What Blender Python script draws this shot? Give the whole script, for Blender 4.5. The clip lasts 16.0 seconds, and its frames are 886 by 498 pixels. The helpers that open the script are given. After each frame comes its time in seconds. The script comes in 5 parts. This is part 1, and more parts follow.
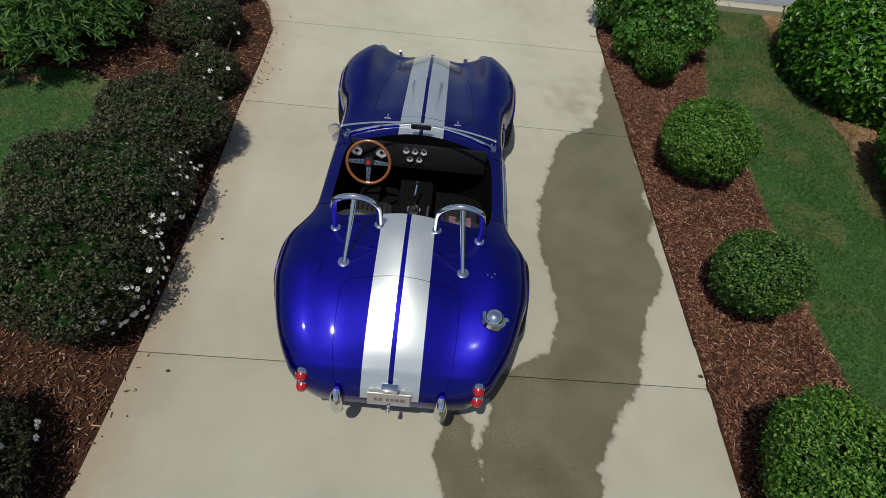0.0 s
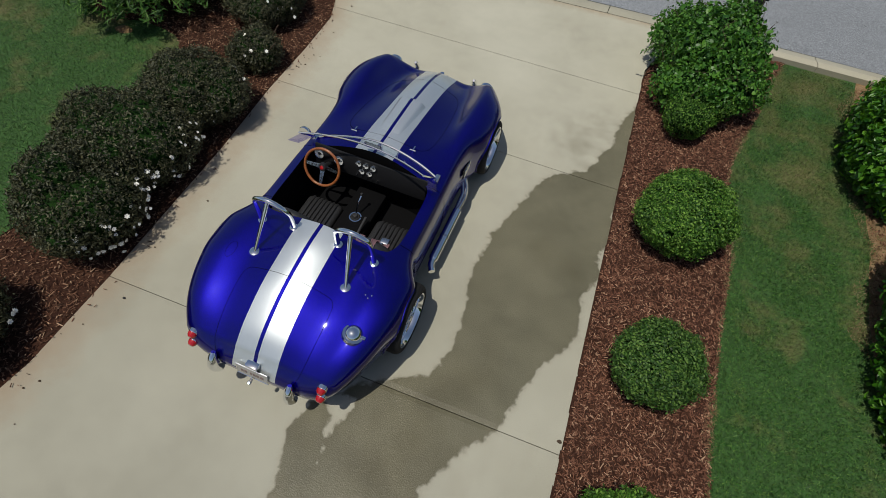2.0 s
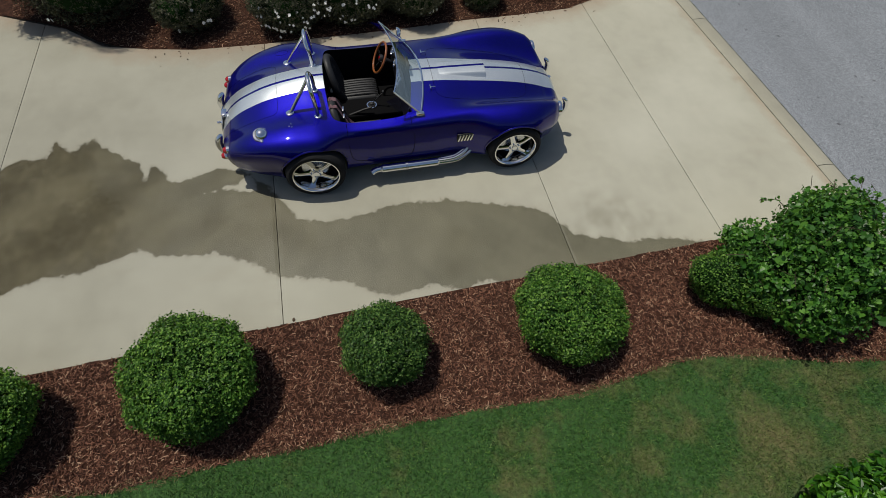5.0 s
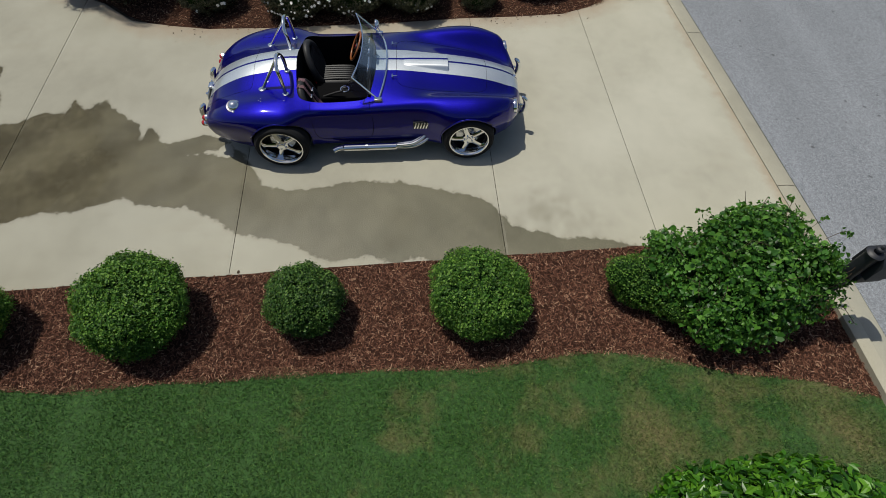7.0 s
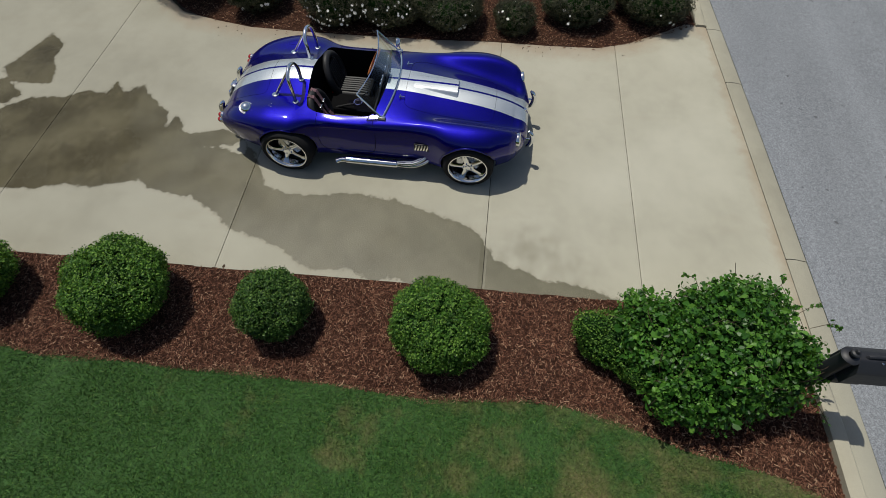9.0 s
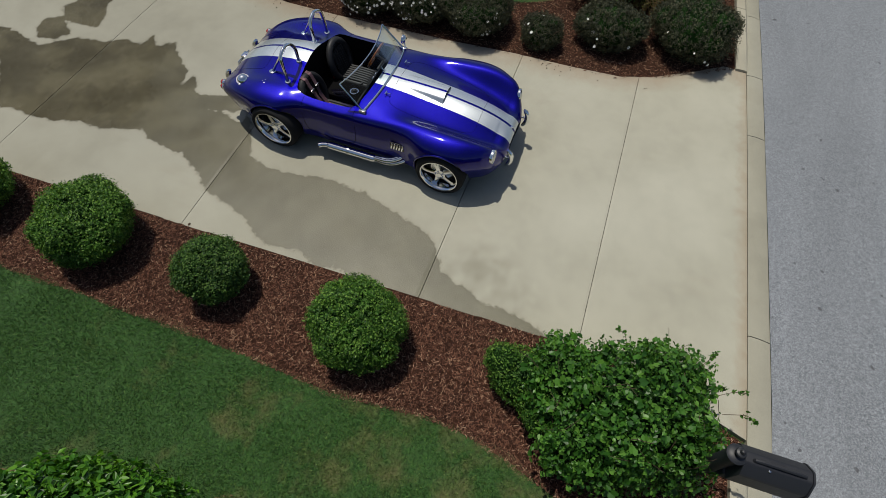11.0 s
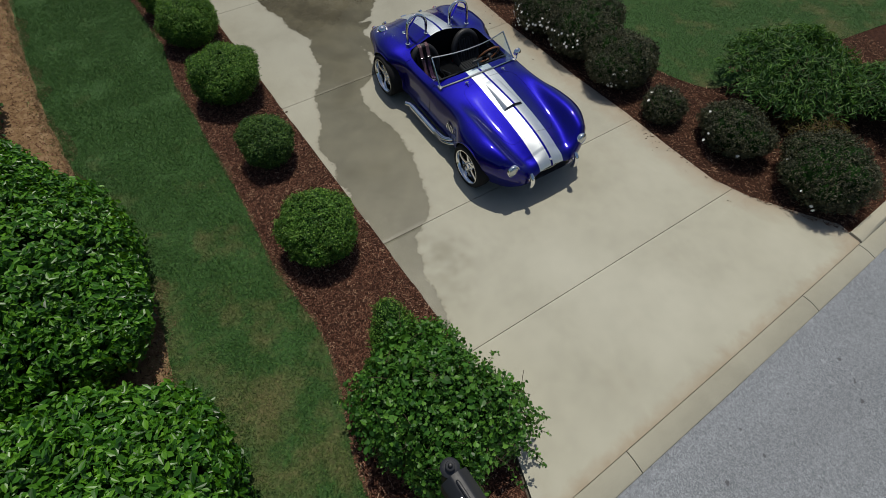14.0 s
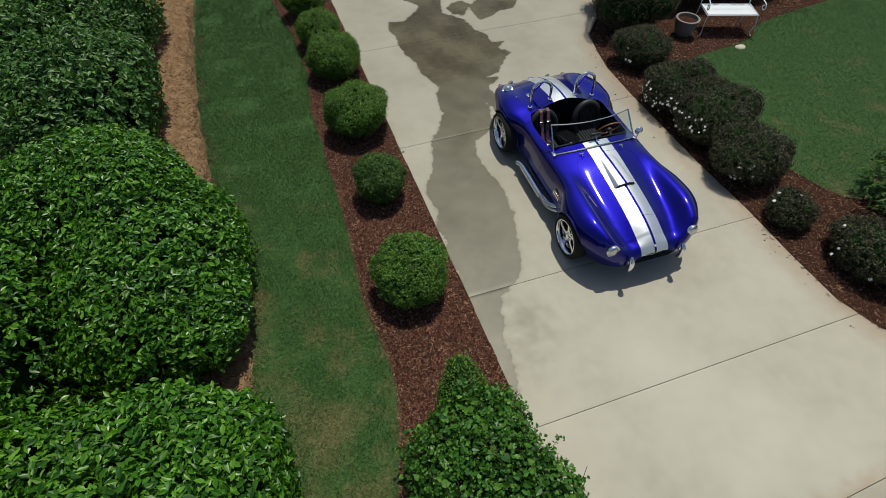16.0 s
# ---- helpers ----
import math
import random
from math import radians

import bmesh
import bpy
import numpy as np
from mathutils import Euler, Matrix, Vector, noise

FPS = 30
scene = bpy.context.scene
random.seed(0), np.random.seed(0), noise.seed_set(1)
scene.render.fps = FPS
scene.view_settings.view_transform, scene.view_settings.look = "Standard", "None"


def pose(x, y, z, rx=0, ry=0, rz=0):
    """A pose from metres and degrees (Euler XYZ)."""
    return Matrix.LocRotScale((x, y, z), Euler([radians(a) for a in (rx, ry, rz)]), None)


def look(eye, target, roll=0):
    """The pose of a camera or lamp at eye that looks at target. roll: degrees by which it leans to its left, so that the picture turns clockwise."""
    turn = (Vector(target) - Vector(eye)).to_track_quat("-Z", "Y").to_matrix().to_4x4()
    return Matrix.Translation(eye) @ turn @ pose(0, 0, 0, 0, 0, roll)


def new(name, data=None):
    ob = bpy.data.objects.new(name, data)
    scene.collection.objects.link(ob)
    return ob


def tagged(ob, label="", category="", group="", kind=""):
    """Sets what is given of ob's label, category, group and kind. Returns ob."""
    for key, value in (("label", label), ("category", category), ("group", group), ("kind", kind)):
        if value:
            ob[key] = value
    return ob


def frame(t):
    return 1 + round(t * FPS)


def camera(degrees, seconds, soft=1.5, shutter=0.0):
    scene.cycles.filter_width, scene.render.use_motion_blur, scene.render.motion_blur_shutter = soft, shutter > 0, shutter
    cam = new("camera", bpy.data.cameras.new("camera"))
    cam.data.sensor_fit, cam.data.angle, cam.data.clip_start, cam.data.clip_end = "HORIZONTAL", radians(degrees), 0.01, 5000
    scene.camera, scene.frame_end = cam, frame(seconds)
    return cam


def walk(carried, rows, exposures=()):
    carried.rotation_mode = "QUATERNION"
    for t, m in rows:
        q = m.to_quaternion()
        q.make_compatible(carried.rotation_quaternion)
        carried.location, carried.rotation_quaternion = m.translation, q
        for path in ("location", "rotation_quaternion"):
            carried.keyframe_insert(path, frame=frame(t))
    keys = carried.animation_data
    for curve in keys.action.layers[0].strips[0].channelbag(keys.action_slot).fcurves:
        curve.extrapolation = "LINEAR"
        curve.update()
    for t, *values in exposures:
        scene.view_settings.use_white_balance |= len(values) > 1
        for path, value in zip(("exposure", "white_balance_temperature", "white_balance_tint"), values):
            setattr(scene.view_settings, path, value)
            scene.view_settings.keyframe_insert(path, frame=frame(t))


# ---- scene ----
cam = camera(82.2, 16.0, 0.5)
PATH = [
    (0, (0.102, -2.247, 3.676), (0.143, -1.006, 2.109), 7.6),
    (0.5, (0.407, -2.143, 3.898), (0.436, -0.987, 2.266), 7.6),
    (1, (0.765, -2.036, 4.067), (0.718, -0.91, 2.414), 7.5),
    (1.5, (1.186, -1.922, 4.215), (1.034, -0.815, 2.556), 7.0),
    (2, (1.604, -1.772, 4.363), (1.27, -0.712, 2.701), 6.4),
    (2.5, (2.059, -1.554, 4.45), (1.505, -0.599, 2.782), 6.4),
    (3, (2.58, -1.231, 4.508), (1.858, -0.414, 2.832), 6.2),
    (3.5, (3.135, -0.821, 4.561), (2.287, -0.147, 2.88), 5.7),
    (4, (3.706, -0.349, 4.614), (2.757, 0.173, 2.933), 5.0),
    (4.2, (3.92, -0.158, 4.629), (2.942, 0.302, 2.947), 5.1),
    (6.3, (5.253, 1.371, 4.769), (4.191, 1.474, 3.077), 1.4),
    (6.5, (5.263, 1.481, 4.807), (4.2, 1.57, 3.115), 1.3),
    (7, (5.22, 1.723, 4.918), (4.157, 1.788, 3.225), 1.4),
    (7.5, (5.135, 2.045, 5.004), (4.072, 2.086, 3.311), 1.2),
    (8, (5.053, 2.231, 5.053), (3.99, 2.238, 3.359), 1.0),
    (8.5, (4.985, 2.318, 5.078), (3.923, 2.264, 3.384), 1.1),
    (8.7, (4.977, 2.407, 5.087), (3.915, 2.314, 3.396), 0.8),
    (10.8, (4.548, 3.513, 5.186), (3.561, 3.197, 3.475), 1.6),
    (11, (4.495, 3.754, 5.187), (3.52, 3.391, 3.478), 1.2),
    (11.5, (4.304, 4.431, 5.149), (3.329, 3.984, 3.461), 0.3),
    (12, (4.102, 5.029, 5.124), (3.103, 4.504, 3.473), -0.1),
    (12.5, (3.902, 5.542, 5.112), (2.941, 4.923, 3.471), -0.2),
    (13, (3.754, 5.845, 5.199), (2.978, 5.022, 3.55), 0.5),
    (13.5, (3.715, 6.057, 5.284), (3.06, 5.139, 3.632), 1.7),
    (14, (3.621, 6.163, 5.341), (3.005, 5.213, 3.692), 1.7),
    (14.5, (3.559, 6.206, 5.445), (3.092, 5.189, 3.787), 0.5),
    (15, (3.57, 6.163, 5.471), (3.188, 5.111, 3.813), 0.4),
    (15.5, (3.585, 6.031, 5.522), (3.22, 4.924, 3.897), 0.3),
    (16, (3.613, 5.956, 5.564), (3.25, 4.773, 3.993), 0.1),
]
walk(cam, [(t, look(eye, target, roll)) for t, eye, target, roll in PATH], [(0.0, -0.02), (2.0, -0.05), (4.2, -0.09), (6.3, 0.02), (7.5, 0.04), (8.7, -0.03), (11.0, -0.10), (12.0, -0.20), (12.5, -0.21), (14.0, -0.14), (15.0, -0.02), (16.0, 0.07)])

# ---- world, sun ----
SUN = Vector((-0.175, -0.27, 0.945)).normalized()
world = bpy.data.worlds.new("world")
scene.world = world
world.use_nodes = True
wn = world.node_tree.nodes
sky = wn.new("ShaderNodeTexSky")
sky.sky_type, sky.sun_disc = "NISHITA", False
sky.sun_elevation = math.asin(SUN.z)
sky.sun_rotation = math.atan2(SUN.x, SUN.y)
sky.air_density, sky.dust_density = 1.0, 1.5
world.node_tree.links.new(sky.outputs[0], wn["Background"].inputs[0])
wn["Background"].inputs[1].default_value = 0.075
sun = new("sun", bpy.data.lights.new("sun", "SUN"))
sun.data.energy, sun.data.angle, sun.data.color = 3.3, radians(0.55), (1.0, 0.955, 0.85)
sun.matrix_world = look(SUN * 60, (0, 0, 0))
tagged(sun, kind="structure")


# ---- materials ----
class Mat:
    """A node material with a principled shader, and short helpers to wire it."""

    def __init__(self, name):
        self.m = bpy.data.materials.new(name)
        self.m.use_nodes = True
        self.t = self.m.node_tree
        self.p = self.t.nodes["Principled BSDF"]
        self.out = self.t.nodes["Material Output"]

    def node(self, kind, **ins):
        n = self.t.nodes.new("ShaderNode" + kind)
        for k, v in ins.items():
            key = int(k[1:]) if k[0] == "i" and k[1:].isdigit() else k
            self.put(n.inputs[key], v)
        return n

    def put(self, socket, v):
        if isinstance(v, bpy.types.NodeSocket):
            self.t.links.new(v, socket)
        elif isinstance(v, tuple) and len(v) == 3 and socket.type == "RGBA":
            socket.default_value = (*v, 1)
        else:
            socket.default_value = v

    def set(self, **ins):
        for k, v in ins.items():
            self.put(self.p.inputs[k.replace("_", " ")], v)
        return self

    def coords(self, kind="Object"):
        return self.node("TexCoord").outputs[kind]

    def noise(self, scale, detail=4.0, rough=0.55, vec=None, stretch=None):
        vec = vec or self.coords()
        if stretch:
            mp = self.node("Mapping", Vector=vec)
            mp.inputs["Scale"].default_value = stretch
            vec = mp.outputs[0]
        n = self.node("TexNoise", Vector=vec, Scale=scale, Detail=detail, Roughness=rough)
        return n.outputs[0]

    def ramp(self, fac, *stops):
        n = self.node("ValToRGB", Fac=fac)
        r = n.color_ramp
        while len(r.elements) < len(stops):
            r.elements.new(0.5)
        for e, (pos, col) in zip(r.elements, stops):
            e.position, e.color = pos, (*col, 1) if isinstance(col, tuple) else (col, col, col, 1)
        return n.outputs[0]

    def mix(self, fac, a, b, blend="MIX"):
        n = self.t.nodes.new("ShaderNodeMix")
        n.data_type, n.blend_type = "RGBA", blend
        self.put(n.inputs[0], fac), self.put(n.inputs[6], a), self.put(n.inputs[7], b)
        return n.outputs[2]

    def math(self, op, a, b=0.0, c=0.0, clamp=False):
        n = self.t.nodes.new("ShaderNodeMath")
        n.operation, n.use_clamp = op, clamp
        self.put(n.inputs[0], a), self.put(n.inputs[1], b), self.put(n.inputs[2], c)
        return n.outputs[0]

    def bump(self, height, strength=0.3, dist=0.01):
        return self.node("Bump", Height=height, Strength=strength, Distance=dist).outputs[0]

    def hsv(self, col, h, s, v):
        n = self.node("HueSaturation", Color=col)
        self.put(n.inputs["Hue"], h), self.put(n.inputs["Saturation"], s), self.put(n.inputs["Value"], v)
        return n.outputs[0]

    def island(self):
        return self.node("NewGeometry").outputs["Random Per Island"]

    def pick(self):
        return self.node("ObjectInfo").outputs["Random"]

    def span(self, v, a, b):
        return self.node("MapRange", i0=v, i3=a, i4=b).outputs[0]


def concrete(name, base, wet=False):
    k = Mat(name)
    co = k.coords()
    big, mid, fine = k.noise(0.7, 5, 0.6, co), k.noise(5, 6, 0.65, co), k.noise(140, 3, 0.7, co)
    dark = tuple(c * 0.86 for c in base)
    light = tuple(min(1, c * 1.09) for c in base)
    col = k.ramp(k.math("ADD", k.math("MULTIPLY", big, 0.6), k.math("MULTIPLY", mid, 0.4)), (0.34, dark), (0.52, base), (0.68, light))
    col = k.mix(k.ramp(fine, (0.40, 0.0), (0.66, 0.42)), col, tuple(c * 0.5 for c in base))
    bleach = k.ramp(k.noise(0.35, 3, 0.5, co), (0.42, 0.0), (0.62, 0.30))
    col = k.mix(bleach, col, tuple(min(1, c * 1.25) for c in (base[0], base[0] * 0.98, base[0] * 0.82)))
    smear = k.ramp(k.noise(1.6, 6, 0.7, co, stretch=(1, 0.35, 1)), (0.56, 0.0), (0.78, 0.22))
    col = k.mix(smear, col, (base[0] * 0.70, base[1] * 0.62, base[2] * 0.55))
    specks = k.ramp(k.noise(60, 2, 0.5, co), (0.70, 0.0), (0.74, 0.35))
    col = k.mix(specks, col, (0.16, 0.13, 0.10))
    rough = k.span(mid, 0.75, 0.95)
    height = k.math("ADD", k.math("MULTIPLY", fine, 0.6), mid)
    if wet:
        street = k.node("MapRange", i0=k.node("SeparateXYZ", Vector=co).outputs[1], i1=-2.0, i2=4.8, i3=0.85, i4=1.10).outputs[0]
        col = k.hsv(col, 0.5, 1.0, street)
        d = k.node("Attribute")
        d.attribute_name = "wet"
        edge = k.math("ADD", d.outputs["Fac"], k.math("MULTIPLY", k.math("SUBTRACT", k.noise(9, 5, 0.6, co), 0.5), 0.16))
        edge = k.math("ADD", edge, k.math("MULTIPLY", k.math("SUBTRACT", k.noise(2.0, 3, 0.5, co), 0.5), 0.12))
        mask = k.node("MapRange", i0=edge, i1=-0.012, i2=0.014).outputs[0]
        fall = k.node("MapRange", i0=k.node("SeparateXYZ", Vector=co).outputs[1], i1=0.2, i2=-3.4).outputs[0]
        pool = k.math("ADD", k.math("ADD", k.math("MULTIPLY", k.noise(1.1, 4, 0.5, co), 0.40), k.math("MULTIPLY", edge, 0.12)), k.math("MULTIPLY", fall, 0.46))
        pool = k.ramp(pool, (0.24, 0.0), (0.62, 1.0))
        patch = k.ramp(k.noise(1.3, 5, 0.62, co), (0.36, 0.1), (0.60, 1.0))
        # pale specks: sun glitter on the rough wet film, put into the colour
        glint_grit = k.math("MULTIPLY", k.ramp(k.noise(115, 2, 0.6, co), (0.52, 0.0), (0.64, 1.0)), patch)
        film = k.span(k.noise(2.6, 6, 0.7, co), 0.80, 1.22)
        wet_col = k.mix(pool, k.mix(1.0, col, (0.335, 0.325, 0.262), "MULTIPLY"), k.mix(k.ramp(k.noise(1.4, 6, 0.6, co), (0.45, 0.0), (0.56, 0.7)), k.mix(1.0, col, (0.200, 0.176, 0.114), "MULTIPLY"), k.mix(1.0, col, (0.335, 0.303, 0.212), "MULTIPLY")))
        wet_col = k.hsv(wet_col, 0.5, 1.0, film)
        wet_col = k.mix(k.math("MULTIPLY", glint_grit, 0.75), wet_col, k.mix(1.0, col, (0.70, 0.665, 0.58), "MULTIPLY"))
        col = k.mix(mask, col, wet_col)
        e = k.node("Attribute")
        e.attribute_name = "from_bed"
        near = k.math("SUBTRACT", k.node("MapRange", i0=e.outputs["Fac"], i1=0.70, i2=0.0).outputs[0], k.math("MULTIPLY", k.noise(4, 6, 0.7, co), 0.85))
        col = k.mix(k.math("MULTIPLY", near, 0.75, clamp=True), col, (0.27, 0.165, 0.095))
        rim = k.node("MapRange", i0=k.math("ABSOLUTE", edge), i1=0.05, i2=0.0).outputs[0]
        col = k.mix(k.math("MULTIPLY", rim, 0.22), col, k.mix(1.0, col, (0.6, 0.55, 0.5), "MULTIPLY"))
        wet_rough = k.math("SUBTRACT", k.math("ADD", k.span(k.noise(3.2, 5, 0.65, co), 0.34, 0.50), k.math("MULTIPLY", glint_grit, 0.05)), k.math("MULTIPLY", pool, 0.16))
        rust = k.node("Attribute")
        rust.attribute_name = "from_kerb"
        rust = k.math("SUBTRACT", k.node("MapRange", i0=rust.outputs["Fac"], i1=0.30, i2=0.0).outputs[0], k.math("MULTIPLY", k.noise(5, 5, 0.65, co), 0.95))
        col = k.mix(k.math("MULTIPLY", rust, 0.9, clamp=True), col, (0.30, 0.215, 0.13))
        height = k.math("ADD", height, k.math("MULTIPLY", k.math("MULTIPLY", k.noise(90, 2, 0.6, co), mask), 2.0))
        damp = k.node("Attribute")
        damp.attribute_name = "damp"
        speck = k.ramp(k.math("ADD", k.noise(110, 3, 0.7, co), k.math("MULTIPLY", k.noise(4, 4, 0.6, co), 0.6)), (0.74, 0.0), (0.86, 1.0))
        col = k.mix(k.math("MULTIPLY", k.math("MULTIPLY", damp.outputs["Fac"], speck), 0.62), col, k.mix(1.0, col, (0.45, 0.43, 0.38), "MULTIPLY"))
        rough = k.node("Mix", i0=mask, i2=rough, i3=wet_rough).outputs[0]
        k.put(k.p.inputs["Specular IOR Level"], k.node("Mix", i0=mask, i2=0.3, i3=k.span(pool, 0.38, 0.13)).outputs[0])
    k.set(Base_Color=col, Roughness=rough, Normal=k.bump(height, 0.28, 0.004))
    return k.m


def asphalt():
    k = Mat("asphalt")
    co = k.coords()
    stone = k.node("TexVoronoi", Vector=co, Scale=120.0)
    sp = k.ramp(stone.outputs["Color"], (0.1, (0.096, 0.105, 0.116)), (0.5, (0.180, 0.193, 0.208)), (0.9, (0.30, 0.317, 0.335)))
    big = k.noise(0.5, 5, 0.6, co)
    col = k.mix(k.ramp(big, (0.35, 0.0), (0.7, 0.35)), sp, (0.228, 0.242, 0.257))
    lane = k.noise(1.2, 5, 0.65, co, stretch=(0.15, 1, 1))
    col = k.hsv(col, 0.5, 1.0, k.math("MULTIPLY", k.span(lane, 0.78, 1.25), k.span(k.ramp(k.noise(24, 4, 0.7, co), (0.35, 0.0), (0.65, 1.0)), 0.86, 1.14)))
    col = k.mix(k.ramp(k.noise(9, 4, 0.7, co), (0.62, 0.0), (0.76, 0.22)), col, (0.10, 0.106, 0.116))
    grain = k.ramp(k.noise(38, 2, 0.5, co), (0.66, 0.0), (0.70, 0.55))
    col = k.mix(grain, col, (0.075, 0.078, 0.083))
    tar = k.ramp(k.noise(9.5, 2, 0.35, co), (0.73, 0.0), (0.75, 0.75))
    col = k.mix(tar, col, (0.055, 0.055, 0.06))
    k.set(Base_Color=col, Roughness=0.85, Normal=k.bump(stone.outputs["Distance"], 0.4, 0.005))
    return k.m


def soil(name, a, b, c, scale=9):
    k = Mat(name)
    co = k.coords()
    n1, n2 = k.noise(scale, 6, 0.65, co), k.noise(scale * 8, 4, 0.7, co)
    col = k.ramp(k.math("ADD", k.math("MULTIPLY", n1, 0.6), k.math("MULTIPLY", n2, 0.4)), (0.32, a), (0.5, b), (0.68, c))
    k.set(Base_Color=col, Roughness=0.95, Specular_IOR_Level=0.12, Normal=k.bump(n2, 0.8, 0.02))
    return k.m


def turf():
    k = Mat("turf_soil")
    co = k.coords()
    n1, n2 = k.noise(1.7, 6, 0.62, co), k.noise(55, 4, 0.7, co)
    col = k.ramp(n2, (0.3, (0.016, 0.052, 0.010)), (0.6, (0.040, 0.108, 0.020)), (0.8, (0.10, 0.135, 0.040)))
    n1 = k.math("ADD", n1, k.node("MapRange", i0=k.node("SeparateXYZ", Vector=co).outputs[1], i1=-1.5, i2=3.6, i3=-0.11, i4=0.09).outputs[0])
    col = k.mix(k.ramp(n1, (0.52, 0.0), (0.74, 0.7)), col, (0.17, 0.135, 0.06))
    col = k.hsv(col, 0.5, 1.0, k.span(k.ramp(k.noise(22, 4, 0.7, co), (0.32, 0.0), (0.68, 1.0)), 0.62, 1.32))
    k.set(Base_Color=col, Roughness=0.9, Normal=k.bump(n2, 0.8, 0.02))
    return k.m


def blade():
    k = Mat("grass_blade")
    patch = k.noise(1.7, 6, 0.62, k.coords())
    patch = k.math("ADD", patch, k.node("MapRange", i0=k.node("SeparateXYZ", Vector=k.coords()).outputs[1], i1=-1.5, i2=3.6, i3=-0.11, i4=0.09).outputs[0])
    r = k.island()
    col = k.ramp(r, (0.0, (0.010, 0.050, 0.008)), (0.55, (0.036, 0.112, 0.017)), (1.0, (0.115, 0.205, 0.046)))
    dry = k.ramp(k.math("ADD", patch, k.math("MULTIPLY", r, 0.08)), (0.54, 0.0), (0.80, 0.55))
    col = k.mix(dry, col, (0.19, 0.180, 0.068))
    col = k.hsv(col, 0.5, 1.0, k.span(k.ramp(k.noise(22, 4, 0.7, k.coords()), (0.32, 0.0), (0.68, 1.0)), 0.62, 1.32))
    k.set(Base_Color=col, Roughness=0.55, Specular_IOR_Level=0.3)
    return k.m


def leaf(name, dark, mid, light, rough=0.4, spec=0.5, trans=0.25):
    k = Mat(name)
    r = k.island()
    col = k.ramp(r, (0.0, dark), (0.55, mid), (1.0, light))
    big = k.noise(3.0, 3, 0.5)
    col = k.hsv(col, 0.5, 1.0, k.span(big, 0.55, 1.45))
    k.set(Base_Color=col, Roughness=rough, Specular_IOR_Level=spec)
    tr = k.node("BsdfTranslucent", Color=k.hsv(col, 0.48, 1.1, 1.5))
    mx = k.node("MixShader", i0=trans, i1=k.p.outputs[0], i2=tr.outputs[0])
    k.t.links.new(mx.outputs[0], k.out.inputs[0])
    return k.m


def plain(name, col, rough=0.5, metal=0.0, coat=0.0, spec=0.5, var=0.12, scale=30):
    k = Mat(name)
    n = k.noise(scale, 4, 0.6)
    k.set(Base_Color=k.hsv(k.mix(0.0, col, col), 0.5, 1.0, k.span(n, 1 - var, 1 + var)), Roughness=k.span(n, max(0.0, rough * 0.8), min(1.0, rough * 1.25)),
          Metallic=metal, Coat_Weight=coat, Coat_Roughness=0.03, Specular_IOR_Level=spec)
    return k.m


def paint():
    """Blue metallic paint with two silver stripes that run along the middle of the car."""
    k = Mat("car_paint")
    co = k.coords()
    xyz = k.node("SeparateXYZ", Vector=co)
    ax = k.math("ABSOLUTE", xyz.outputs[0])
    stripe = k.math("MULTIPLY", k.math("GREATER_THAN", ax, 0.016), k.math("LESS_THAN", ax, 0.192))
    up = k.math("GREATER_THAN", xyz.outputs[2], 0.43)
    stripe = k.math("MULTIPLY", stripe, up)
    flake = k.noise(900, 1, 0.5, co)
    blue = k.mix(k.ramp(flake, (0.35, 0.0), (0.7, 1.0)), (0.0010, 0.0002, 0.105), (0.0032, 0.0006, 0.300))
    silver = k.mix(k.ramp(flake, (0.35, 0.0), (0.7, 1.0)), (0.50, 0.54, 0.56), (0.72, 0.76, 0.78))
    k.set(Base_Color=k.mix(stripe, blue, silver), Metallic=k.node("Mix", i0=stripe, i2=1.0, i3=0.75).outputs[0],
          Roughness=k.node("Mix", i0=stripe, i2=0.50, i3=0.42).outputs[0], Coat_Weight=1.0, Coat_Roughness=0.055, Coat_IOR=1.46,
          Coat_Normal=k.bump(k.noise(9, 2, 0.5, co), 0.012, 0.002), Normal=k.bump(flake, 0.03, 0.001))
    return k.m


def glass(name, tint=(0.80, 0.87, 0.89), rough=0.0, alpha=0.12):
    k = Mat(name)
    k.set(Base_Color=(0.02, 0.02, 0.02), Roughness=0.02, Specular_IOR_Level=0.6)
    tr = k.node("BsdfTransparent", Color=tint)
    fr = k.node("Fresnel", IOR=1.3)
    gl = k.node("BsdfGlossy", Roughness=rough, Color=(1, 1, 1))
    mx = k.node("MixShader", i0=k.math("MULTIPLY", fr.outputs[0], 0.30), i1=tr.outputs[0], i2=gl.outputs[0])
    k.t.links.new(mx.outputs[0], k.out.inputs[0])
    return k.m


def leather():
    k = Mat("black_leather")
    n = k.noise(160, 3, 0.6)
    k.set(Base_Color=k.ramp(n, (0.3, (0.014, 0.014, 0.015)), (0.7, (0.030, 0.030, 0.032))), Roughness=0.5, Specular_IOR_Level=0.35, Normal=k.bump(n, 0.25, 0.002))
    return k.m


def wood(name, a, b, rough=0.3, coat=0.6):
    k = Mat(name)
    n = k.noise(14, 5, 0.6, stretch=(1, 6, 1))
    k.set(Base_Color=k.ramp(n, (0.3, a), (0.7, b)), Roughness=rough, Coat_Weight=coat)
    return k.m


